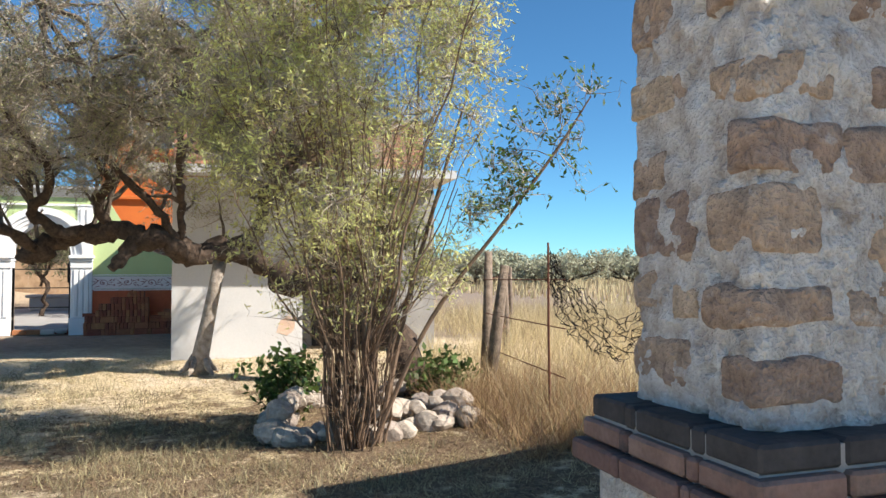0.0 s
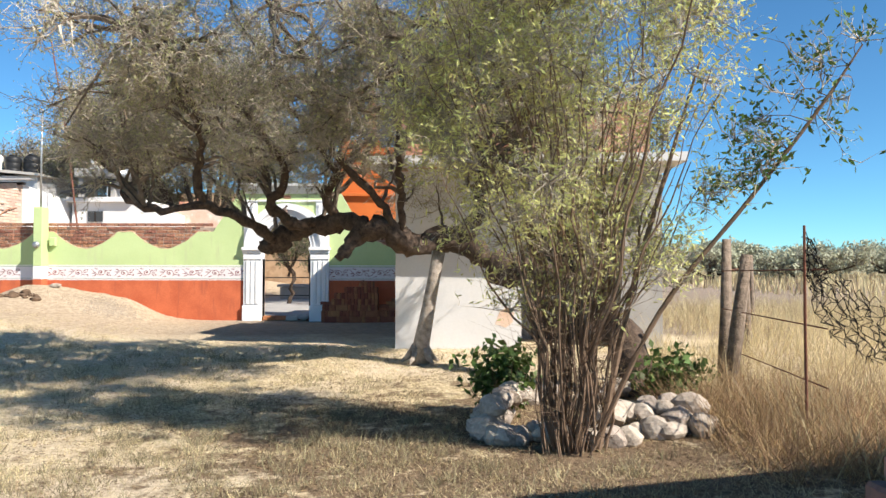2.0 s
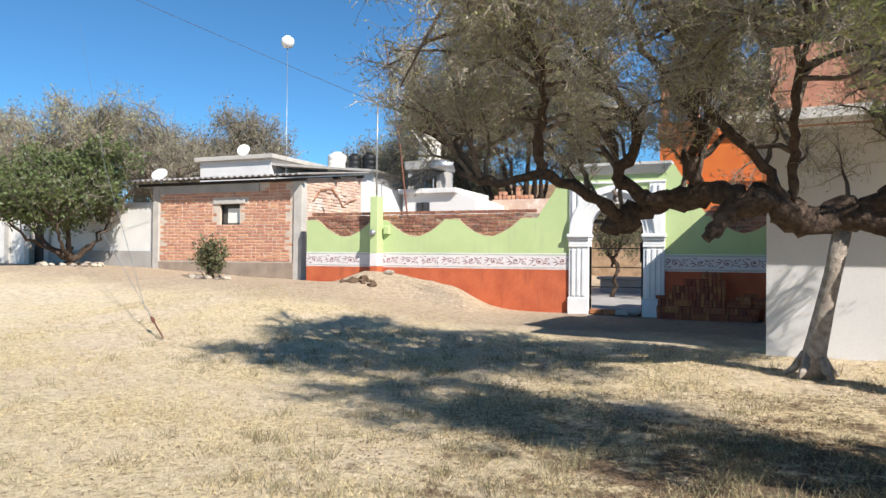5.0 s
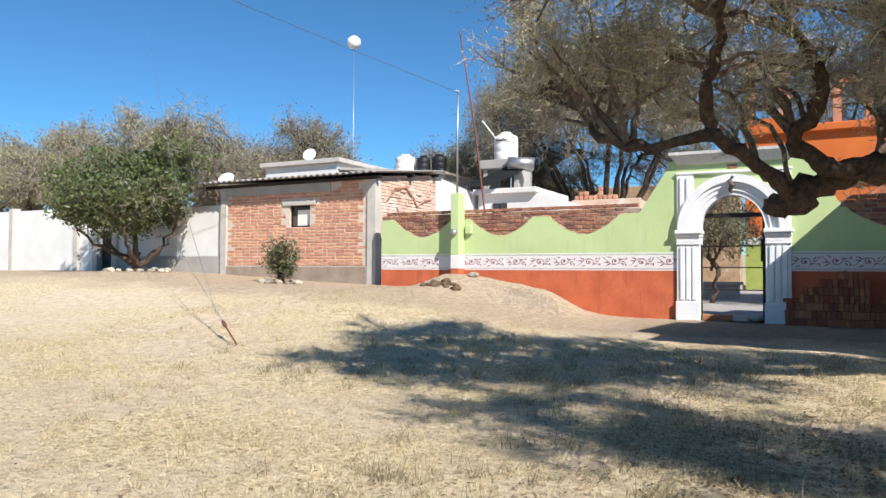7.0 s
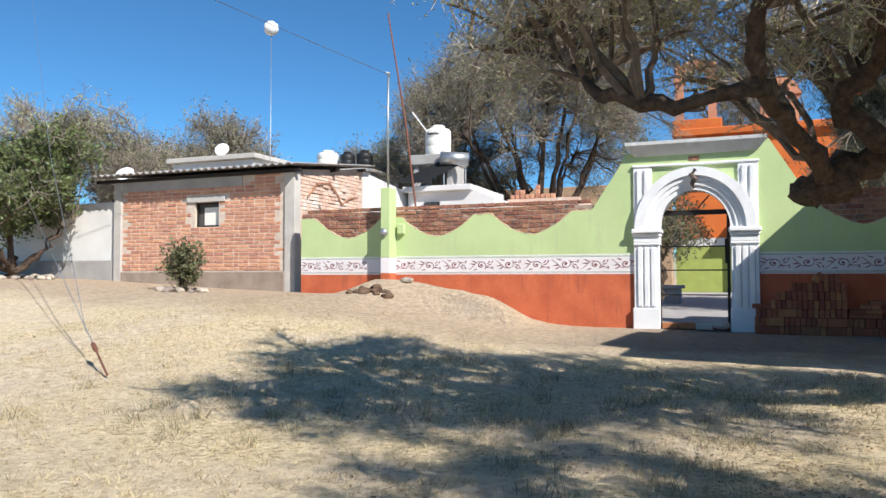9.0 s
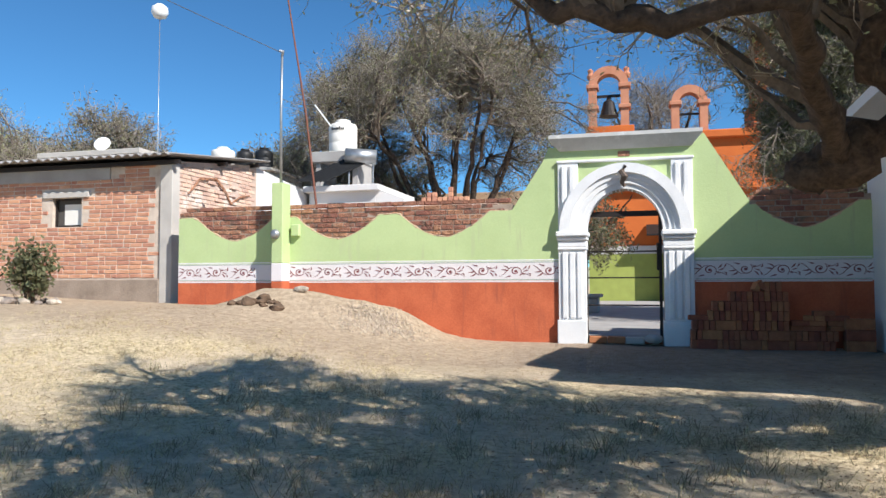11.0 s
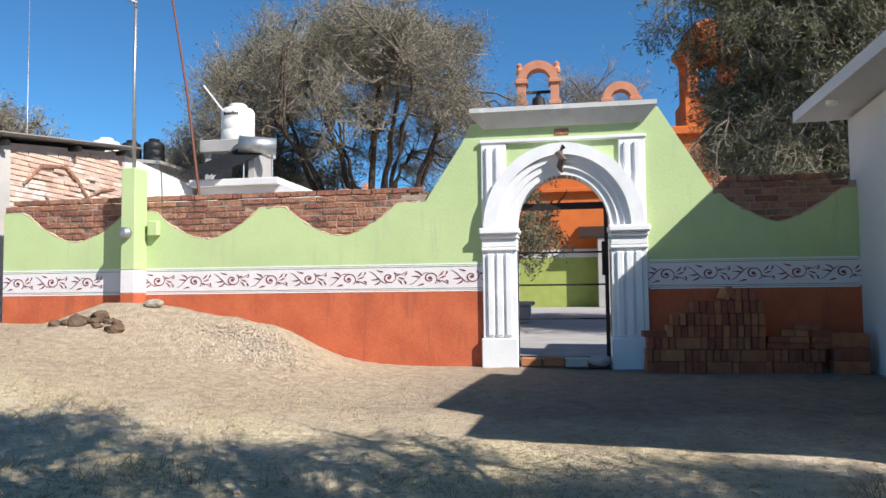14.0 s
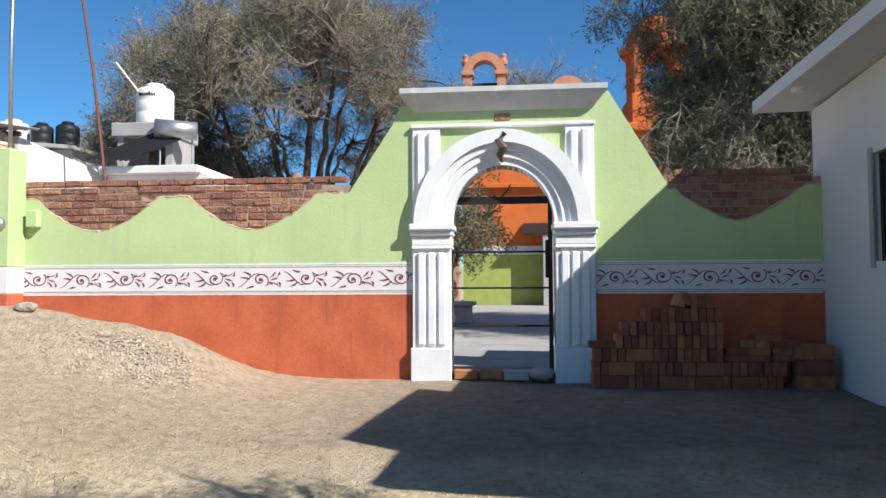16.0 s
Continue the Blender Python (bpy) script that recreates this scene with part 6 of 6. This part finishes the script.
simple_tree("orange_tree", "bushy green tree ringed with whitish stones", -20.2, 18.6, ground_z(-20.2, 18.6), 3.9, 4.0, 51, "leaf_citrus", 0.11, 0.05, lo=0.24, leaf=0.13, n2=190, n3=11, n4=6, l3=0.45, l4=0.25, leaves=3, r2=0.02, r4=0.004)
def domed_tree(x, y, h, w, seed):
    """A broad mesquite: dark limbs fanning up from a short trunk under a rounded, twiggy dome."""
    rng = random.Random(seed)
    limbs = [[(x, y, 0.0, 0.36), (x + 0.1, y, 1.2, 0.31), (x - 0.1, y, 2.3, 0.22), (x + 0.2, y, h * 0.5, 0.10), (x + 0.5, y, h * 0.8, 0.05)]]
    for k in range(11):
        a = k * 2 * math.pi / 11 + rng.uniform(-0.2, 0.2)
        out = w * 0.5 * rng.uniform(0.45, 0.72)
        top = h * rng.uniform(0.55, 0.85) - 0.12 * out
        c, d = math.cos(a), math.sin(a)
        limbs.append([(x, y, rng.uniform(1.0, 2.4), 0.16), (x + c * out * 0.3, y + d * out * 0.3, h * 0.27, 0.13), (x + c * out * 0.62, y + d * out * 0.62, h * 0.45, 0.08), (x + c * out, y + d * out, top, 0.04)])
    blobs = []
    for k in range(26):
        a = k * 2.4
        u = (k + 0.5) / 26
        r = w * 0.40 * math.sqrt(u)
        z = h * (0.86 - 0.42 * u ** 1.6) + rng.uniform(-0.4, 0.4)
        blobs.append((x - 0.5 + r * math.cos(a), y + r * math.sin(a) * 0.9, z, w * 0.125, w * 0.125, h * 0.105))
    return tree("yard_mesquite", "large half-bare mesquite behind the wall", "tree", limbs, blobs, seed, "leaf_far", lump=0.1, gnarl=0.15, twig="twig_dark", n2=430, n3=14, n4=8, l3=0.75, l4=0.42, leaves=2, leaf=0.075, r2=0.036, r4=0.006, first=0.5)


domed_tree(-10.6, 33.0, 10.9, 12.4, 52)
simple_tree("yard_mesquite", "half-bare mesquite behind the roofs", -15.5, 36.0, 0.2, 7.6, 8.0, 53, "leaf_far", 0.25, 0.3, leaf=0.12, n2=160, n3=11, n4=6, l3=0.9, l4=0.5, leaves=3, r2=0.06, r4=0.006)
simple_tree("yard_tree", "thin leafy tree just inside the gate", -5.55, 26.0, 0.15, 4.7, 3.0, 54, "leaf_dark", 0.07, 0.35, lo=0.3, leaf=0.09, n2=60, n3=10, n4=6, l3=0.45, l4=0.25, leaves=3, r2=0.015, r4=0.003)
simple_tree("bare_tree", "bare winter tree behind the belfry", -2.6, 52.0, 0.2, 15.0, 7.0, 55, "leaf_far", 0.3, 0.4, leaf=0.1, n2=90, n3=10, n4=6, l3=1.4, l4=0.7, leaves=0, r2=0.05, r4=0.009)
far = [(-50, 45, 13.6, 14), (-41, 46, 11.4, 10), (-35, 45, 11.6, 9), (-60, 44, 14.2, 15), (-29, 52, 9.6, 8), (-70, 40, 14, 15), (-56, 38, 11, 11), (-46, 50, 12.4, 12)]
for i, (x, y, h, w) in enumerate(far):
    simple_tree("far_tree", "grey-brown half-bare tree in the distance", x, y, 0.6, h, w, 70 + i, "leaf_far" if i % 3 else "leaf_olive", 0.3, 0.28, group="distant trees", leaf=0.2, n2=190, n3=11, n4=6, l3=1.2, l4=0.7, leaves=1, r2=0.05, r4=0.013)
# dark drooping casuarina beyond the gate wall
# lobes with dy other than 0 are added, mostly unseen, to shade the yard
pine_blobs = [(0.75 + dx, 25.4 + dy, z, rx, ry * 1.2, rz) for dx, dy, z, rx, ry, rz in ((0, 0, 3.6, 1.9, 1.7, 0.9), (0.3, 0, 4.7, 2.2, 1.8, 0.9), (-0.2, 0, 5.9, 2.4, 1.8, 0.9), (0.3, 0, 7.2, 2.4, 1.8, 1.0), (0.2, 0, 8.5, 2.2, 1.8, 1.0), (0.2, 0, 10.0, 1.5, 1.4, 0.7), (-2.4, 0, 6.7, 1.3, 0.9, 0.4), (-1.5, 0, 5.2, 0.7, 0.8, 0.4), (-1.5, -2.0, 2.9, 1.2, 1.0, 0.7), (-0.5, 2.6, 4.6, 1.4, 1.5, 1.1), (0.0, 5.0, 5.0, 1.5, 1.5, 1.4), (1.9, 3.1, 6.5, 1.7, 1.5, 1.4), (2.5, 5.1, 8.0, 1.9, 1.6, 1.4), (0.8, 6.0, 5.6, 1.6, 1.5, 1.2))]
tree("casuarina_tree", "tall dark green casuarina with drooping needles", "tree", [[(1.8, 25.5, 0.0, 0.24), (1.75, 25.5, 3.0, 0.2), (1.8, 25.4, 6.0, 0.14), (1.6, 25.4, 11.0, 0.05)], [(1.8, 25.5, 4.0, 0.08), (0.6, 25.4, 4.6, 0.05), (-0.3, 25.4, 5.0, 0.03)], [(1.8, 25.5, 5.6, 0.08), (0.3, 25.4, 6.5, 0.05), (-1.6, 25.4, 7.0, 0.02)]],
     pine_blobs, 91, "leaf_dark", twig="twig_dark", n2=640, n3=14, n4=7, l3=0.6, l4=0.36, leaves=3, leaf=0.15, slim=0.16, hang=0.55, up=0.05, r2=0.02, r4=0.004)


# ---- grass, weeds and the field ----
def blade_soup(x, y, h, lean, width, rng, zoff=-0.01):
    n = len(x)
    z = np.array([ground_z(a, b) for a, b in zip(x, y)]) + zoff
    base = np.stack([x, y, z], 1)
    a = rng.uniform(0, 6.283, n)
    side = np.stack([np.cos(a), np.sin(a), np.zeros(n)], 1) * width[:, None]
    d = rng.normal(0, 1, (n, 3))
    d[:, 2] = 0
    tip = base + d * (lean * h)[:, None] + np.array([0, 0, 1.0]) * h[:, None]
    return np.stack([base - side, base + side, tip], 1)


def build_stuff(name, label, category, mat, x, y, h, lean, width, seed):
    rng = np.random.default_rng(seed)
    ob = new(name, soup(name, blade_soup(x, y, h, lean, width, rng), 3, M[mat]))
    return tagged(ob, label, category, kind="stuff")


def grass():
    rng = np.random.default_rng(77)
    n = 48000
    cx, cy = rng.uniform(-13, 4.5, n), rng.uniform(3.2, 17.0, n)
    keep = np.array([noise.noise((a * 0.7, b * 0.7, 9.0)) + 0.55 * noise.noise((a * 2.3, b * 2.3, 2.0)) > rng.uniform(-0.75, 0.45) and not (b > 14.6 and a > -6.6) and not (b > 15.5 and rng.random() < (b - 15) / 3) for a, b in zip(cx, cy)])
    cx, cy = cx[keep], cy[keep]
    k = 7
    m = len(cx) * k
    x, y = np.repeat(cx, k) + rng.normal(0, 0.03, m), np.repeat(cy, k) + rng.normal(0, 0.03, m)
    h = np.repeat(rng.uniform(0.014, 0.065, len(cx)) * np.where(rng.random(len(cx)) < 0.04, 1.8, 1.0), k) * rng.uniform(0.5, 1.3, m)
    build_stuff("dry_grass", "short dry straw-coloured grass tufts", "grass", "straw", x, y, h, 0.9, np.full(m, 0.0032), 78)
    # tall dry weeds of the field beyond the stone ring
    n = 5200
    cx, cy = rng.uniform(2.3, 16, n), rng.uniform(6.2, 24, n)
    ok = (cx > 2.35 + 0.05 * (cy - 8)) & ~((cx < 4.4) & (cy > 13.0))
    cx, cy = cx[ok], cy[ok]
    k = 9
    m = len(cx) * k
    x, y = np.repeat(cx, k) + rng.normal(0, 0.09, m), np.repeat(cy, k) + rng.normal(0, 0.09, m)
    h = np.repeat(rng.uniform(0.25, 0.8, len(cx)), k) * rng.uniform(0.6, 1.2, m)
    build_stuff("field_weeds", "tall dry golden weeds of the field", "weeds", "straw", x, y, h, 0.42, np.full(m, 0.0045), 79)
    n = 1100
    cx, cy = rng.normal(2.6, 0.8, n), rng.uniform(6.3, 9.5, n)
    ok = cx > 1.75
    cx, cy = cx[ok], cy[ok]
    m = len(cx) * 8
    x, y = np.repeat(cx, 8) + rng.normal(0, 0.05, m), np.repeat(cy, 8) + rng.normal(0, 0.05, m)
    h = np.repeat(rng.uniform(0.12, 0.62, len(cx)), 8) * rng.uniform(0.6, 1.2, m)
    build_stuff("brown_weeds", "tangled dry brown weeds by the fence", "weeds", "weed", x, y, h, 0.7, np.full(m, 0.0032), 80)
    n = 90
    cx, cy = rng.uniform(-9.5, 1.5, n), rng.uniform(4.6, 15.2, n)
    ok = ~((cy > 13.2) & (cx > -5.5))
    cx, cy = cx[ok], cy[ok]
    n = len(cx)
    m = n * 26
    x, y = np.repeat(cx, 26) + rng.normal(0, 0.055, m), np.repeat(cy, 26) + rng.normal(0, 0.055, m)
    h = np.repeat(rng.uniform(0.06, 0.19, n), 26) * rng.uniform(0.4, 1.2, m)
    build_stuff("low_weeds", "small grey-green weed tufts in the dry grass", "weeds", "greyweed", x, y, h, 0.5, np.full(m, 0.004), 83)
    # knee-high grey tufts in the shade of the shrub and about the yard
    n = 520
    cx = np.concatenate([rng.normal(-1.6, 1.7, 380), rng.uniform(-8, -2, 140)])
    cy = np.concatenate([rng.normal(7.4, 1.5, 380), rng.uniform(9.5, 14.5, 140)])
    ok = (cy > 3.4) & (cx < 1.9) & ~((cx > -0.3) & (cy > 7.1)) & (np.hypot(cx + 2.4 - (cy - 6.5) * -0.35, (cy - 4.5) * 0.4) > 0.35)
    cx, cy = cx[ok], cy[ok]
    n = len(cx)
    m = n * 34
    x, y = np.repeat(cx, 34) + rng.normal(0, 0.07, m), np.repeat(cy, 34) + rng.normal(0, 0.07, m)
    h = np.repeat(rng.uniform(0.05, 0.15, n), 34) * rng.uniform(0.4, 1.2, m)
    build_stuff("grass_tufts", "dull olive and straw grass tufts in the shade", "grass", "greyweed", x, y, h, 0.6, np.full(m, 0.0032), 84)
    n = 60000
    x, y = rng.uniform(16, 150, n), rng.uniform(20, 190, n)
    build_stuff("far_field", "far golden dry grass of the field", "field", "straw", x, y, rng.uniform(0.5, 1.1, n), 0.2, np.full(n, 0.06), 81)


grass()


# ---- fence, net and hills ----
fence = thing("field_fence", "sagging wire fence with grey wooden posts", "fence")
for x, y, h, lean in ((2.9, 10.2, 1.75, 0.06), (2.62, 9.4, 1.55, 0.25), (4.6, 13.5, 1.6, -0.05), (6.4, 17.5, 1.6, 0.0)):
    part("post", Shape().tube([(x, y, -0.1), (x + lean * 0.5, y, h * 0.5), (x + lean, y, h)], [0.075, 0.065, 0.055], 7, lump=0.3, rng=random.Random(int(x * 10))), M["oldpost"], fence, "", True)
for z in (0.5, 0.95, 1.4):
    part("strand", Shape().tube([(2.45, 7.0, z), (2.9, 10.2, z - 0.03), (4.6, 13.5, z), (6.4, 17.5, z)], [0.006] * 4, 4), M["rust"], fence)
part("rod", Shape().tube([(2.44, 7.3, -0.1), (2.43, 7.3, 0.9), (2.44, 7.32, 1.75)], [0.012, 0.012, 0.01], 6), M["rust"], fence, "thin rusty rod")


def build_net():
    s = Shape()
    rng = random.Random(6)
    top = [(2.45, 7.35, 1.72), (2.62, 7.3, 1.45), (2.85, 7.2, 1.2), (3.1, 7.1, 1.0), (3.5, 7.0, 1.35), (3.9, 6.9, 1.15)]
    drop = [0.35, 0.55, 0.5, 0.42, 0.5, 0.45]
    nu, nv = 34, 13
    g = []
    for i in range(nu + 1):
        f = i / nu * (len(top) - 1)
        a = min(int(f), len(top) - 2)
        p = Vector(top[a]).lerp(Vector(top[a + 1]), f - a)
        d = drop[a] + (drop[a + 1] - drop[a]) * (f - a)
        g.append([p + Vector((0.05 * rng.uniform(-1, 1), 0.06 * rng.uniform(-1, 1), -d * j / nv + 0.02 * rng.uniform(-1, 1))) for j in range(nv + 1)])
    for i in range(nu):
        for j in range(nv):
            if rng.random() < 0.12:
                continue
            a, b = g[i][j], g[i + 1][j + 1] if (i + j) % 2 else g[i + 1][j]
            s.tube([a, b], [0.0036, 0.0036], 3, cap=False)
            c, d = g[i][j], g[i][j + 1]
            s.tube([c, d], [0.0036, 0.0036], 3, cap=False)
    thing("torn_net", "torn black netting hanging from the fence rod", "net", shape=s, mat=M["net"])


build_net()


def build_hills():
    s = Shape()
    n = 60
    for k, (dist, hgt) in enumerate(((150, 0.0), (170, 7.0), (230, 9.0), (260, 0))):
        for i in range(n + 1):
            a = radians(-70 + 170 * i / n)
            z = hgt * (0.7 + 0.6 * noise.noise((i * 0.21, k * 0.3, 1.0)))
            s.v.append((dist * math.sin(a), dist * math.cos(a), z - 0.2))
    m = n + 1
    for k in range(3):
        for i in range(n):
            s.f.append((k * m + i, k * m + i + 1, (k + 1) * m + i + 1, (k + 1) * m + i))
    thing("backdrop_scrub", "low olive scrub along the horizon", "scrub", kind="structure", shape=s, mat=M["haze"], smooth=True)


build_hills()
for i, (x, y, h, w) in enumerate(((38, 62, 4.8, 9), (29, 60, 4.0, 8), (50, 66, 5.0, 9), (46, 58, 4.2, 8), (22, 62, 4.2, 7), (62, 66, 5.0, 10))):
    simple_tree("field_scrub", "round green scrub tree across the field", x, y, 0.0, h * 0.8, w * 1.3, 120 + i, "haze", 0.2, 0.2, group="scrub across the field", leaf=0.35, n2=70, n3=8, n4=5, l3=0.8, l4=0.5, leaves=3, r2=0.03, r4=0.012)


# ---- litter ----
def build_litter():
    rng = np.random.default_rng(15)
    n = 16000
    x, y = rng.uniform(-12, 3.5, n), rng.uniform(3.2, 18.5, n)
    z = np.array([ground_z(a, b) for a, b in zip(x, y)]) + 0.006
    p = np.stack([x, y, z], 1)
    d = rng.normal(0, 1, (n, 3))
    d[:, 2] *= 0.25
    q = p + unit(d) * rng.uniform(0.015, 0.07, n)[:, None]
    q[:, 2] = np.maximum(q[:, 2], z)
    tw, _ = twig_soup(p, q, 0.0025, rng)
    tagged(new("fallen_twigs", soup("fallen_twigs", tw, 3, M["weed"])), "small fallen twigs and dry litter on the ground", "litter", kind="stuff")


build_litter()


def build_leaf_litter():
    rng = np.random.default_rng(16)
    n = 42000
    x, y = -0.9 + rng.normal(0, 1.9, n), 8.7 + rng.normal(0, 2.4, n)
    ok = np.array([noise.noise((a * 1.3, b * 1.3, 4.0)) + 0.5 * noise.noise((a * 4, b * 4, 1.0)) > -0.12 and b > 3.4 for a, b in zip(x, y)])
    x, y = x[ok], y[ok]
    z = np.array([ground_z(a, b) for a, b in zip(x, y)]) + 0.004
    q = leaf_soup(np.stack([x, y, z], 1), 0.034, rng, 0.5)
    q[:, :, 2] = z[:, None] + np.abs(q[:, :, 2] - z[:, None]) * 0.35
    tagged(new("leaf_litter", soup("leaf_litter", q, 4, M["litter"])), "brown fallen leaves under the shrub and tree", "litter", kind="stuff")


build_leaf_litter()


# ---- bricks of the walls ----
BL, BW, BH, COURSE = 0.272, 0.10, 0.072, 0.088


def brick_mesh(mat, seed, length=BL, bevel=0.007):
    rng = random.Random(seed)
    s = Shape().box(-length / 2, -BW / 2, -BH / 2, length / 2, BW / 2, BH / 2, bevel)
    s.v = [(x + rng.uniform(-0.004, 0.004), y + rng.uniform(-0.004, 0.004), z + rng.uniform(-0.004, 0.004)) for x, y, z in s.v]
    return s.mesh("brick", mat)


def lay_bricks(parent, mat, joined, x0, x1, z0, z1, y, keep, objects, rough, seed, loose=0.0):
    """Courses of brick showing in the plane y; the first are objects, the rest one joined part."""
    rng = random.Random(seed)
    full = [brick_mesh(mat, seed + i) for i in range(5)]
    half = [brick_mesh(mat, seed + 9 + i, BL * 0.48) for i in range(3)]
    mid = [brick_mesh(mat, seed + 15 + i, BL * 0.76) for i in range(3)]
    spots = []
    for k in range(int((z1 - z0) / COURSE)):
        z = z0 + (k + 0.5) * COURSE
        x = x0 + (0.0 if k % 2 else -0.14) + rng.uniform(-0.02, 0.02)
        while x < x1:
            pick = rng.random()
            short = 0.48 if pick < 0.12 else (0.76 if pick < 0.12 + loose else 1.0)
            w = BL * short
            c = x + w / 2
            if x >= x0 - 0.01 and x + w <= x1 + 0.01 and keep(c, z):
                spots.append((c, z, short))
            x += w + 0.016
    spots.sort(key=lambda q: abs(q[0] + 9.0) if objects else 0)
    rest = Shape()
    for i, (c, z, short) in enumerate(spots):
        dy, rz, ry = rng.uniform(-rough, rough * 0.6), rng.uniform(-0.03, 0.03) * rough * 60, rng.uniform(-0.012, 0.012)
        if i < objects:
            o = part("brick", rng.choice({0.48: half, 0.76: mid, 1.0: full}[short]), None, parent)
            o.location, o.rotation_euler = (c, y + BW / 2 + dy, z), (0, ry, rz)
        else:
            w = BL * short
            rest.box(c - w / 2, y + dy, z - BH / 2, c + w / 2, y + BW + dy, z + BH / 2, 0.007)
    if rest.v:
        tagged(part("brickwork", rest, M[joined], parent), kind="stuff")


def on_wall(c, z):
    return z > scallop(c) - 0.03 and z < 2.50


lay_bricks(wall, M["brick"], "brick", -12.55, -6.14, 1.70, 2.50, WALL_Y + 0.020, on_wall, 230, 0.014, 300, 0.35)
lay_bricks(wall, M["brick"], "brick", -2.40, -0.72, 1.70, 2.50, WALL_Y + 0.020, on_wall, 60, 0.014, 320, 0.35)
M["facebrick_joined"] = material("orange_brick_rest", (0.58, 0.30, 0.195), (0.44, 0.205, 0.13), 6, 0.92, 0.4, 45, island=0.16, stain=(0.60, 0.45, 0.36), stain_at=0.62, stain_scale=2)
M["palebrick_joined"] = material("limewashed_brick_rest", (0.64, 0.47, 0.38), (0.52, 0.34, 0.26), 3, 0.92, 0.4, 40, island=0.16, stain=(0.72, 0.63, 0.56), stain_at=0.55, stain_scale=1.5)


def on_front(c, z):
    if 2.20 < z < 2.98 and -16.1 < c < -14.85:
        return z < 2.84 and (c < -15.97 or c > -14.96)
    return z < 3.15 or c > -14.2


lay_bricks(house, M["facebrick"], "facebrick_joined", -18.1, -13.24, 1.16, 3.47, 20.012, on_front, 280, 0.005, 340)


def side_bricks():
    rng = random.Random(77)
    s, hollow = Shape(), Shape()
    k = 0
    while k < 33:
        z = 0.9 + k * COURSE
        y = 20.06 + (0.14 if k % 2 else 0)
        while y < 23.2:
            w = BL
            top = 3.48 + (y - 20) * 0.127 - 0.06
            if z + BH < top and y + w < 23.28:
                gap = 2.9 < z < 3.3 and 21.0 < y < 22.4 and rng.random() < 0.35
                if not gap:
                    d = rng.uniform(-0.005, 0.005) + (0.03 if 2.75 < z < 3.25 and 20.6 < y < 22.3 and rng.random() < 0.4 else 0)
                    s.box(-13.03, y, z, -12.955 + d, y + w, z + BH, 0.007)
            y += w + 0.016
        k += 1
    tagged(part("side_brickwork", s, M["palebrick_joined"], house, "limewashed pale brickwork"), kind="stuff")
    # the rough broken edge of an older roof line
    line = [(-12.93, 20.5, 2.88), (-12.92, 20.9, 3.25), (-12.92, 21.5, 3.32), (-12.92, 21.8, 3.12), (-12.92, 22.1, 2.85), (-12.92, 22.5, 3.05), (-12.92, 22.9, 3.12)]
    part("broken_ledge", Shape().tube(line, [0.018, 0.028, 0.022, 0.025, 0.018, 0.026, 0.018], 6, lump=0.5, rng=rng), M["brick"], house, "rough broken brick ledge")


side_bricks()
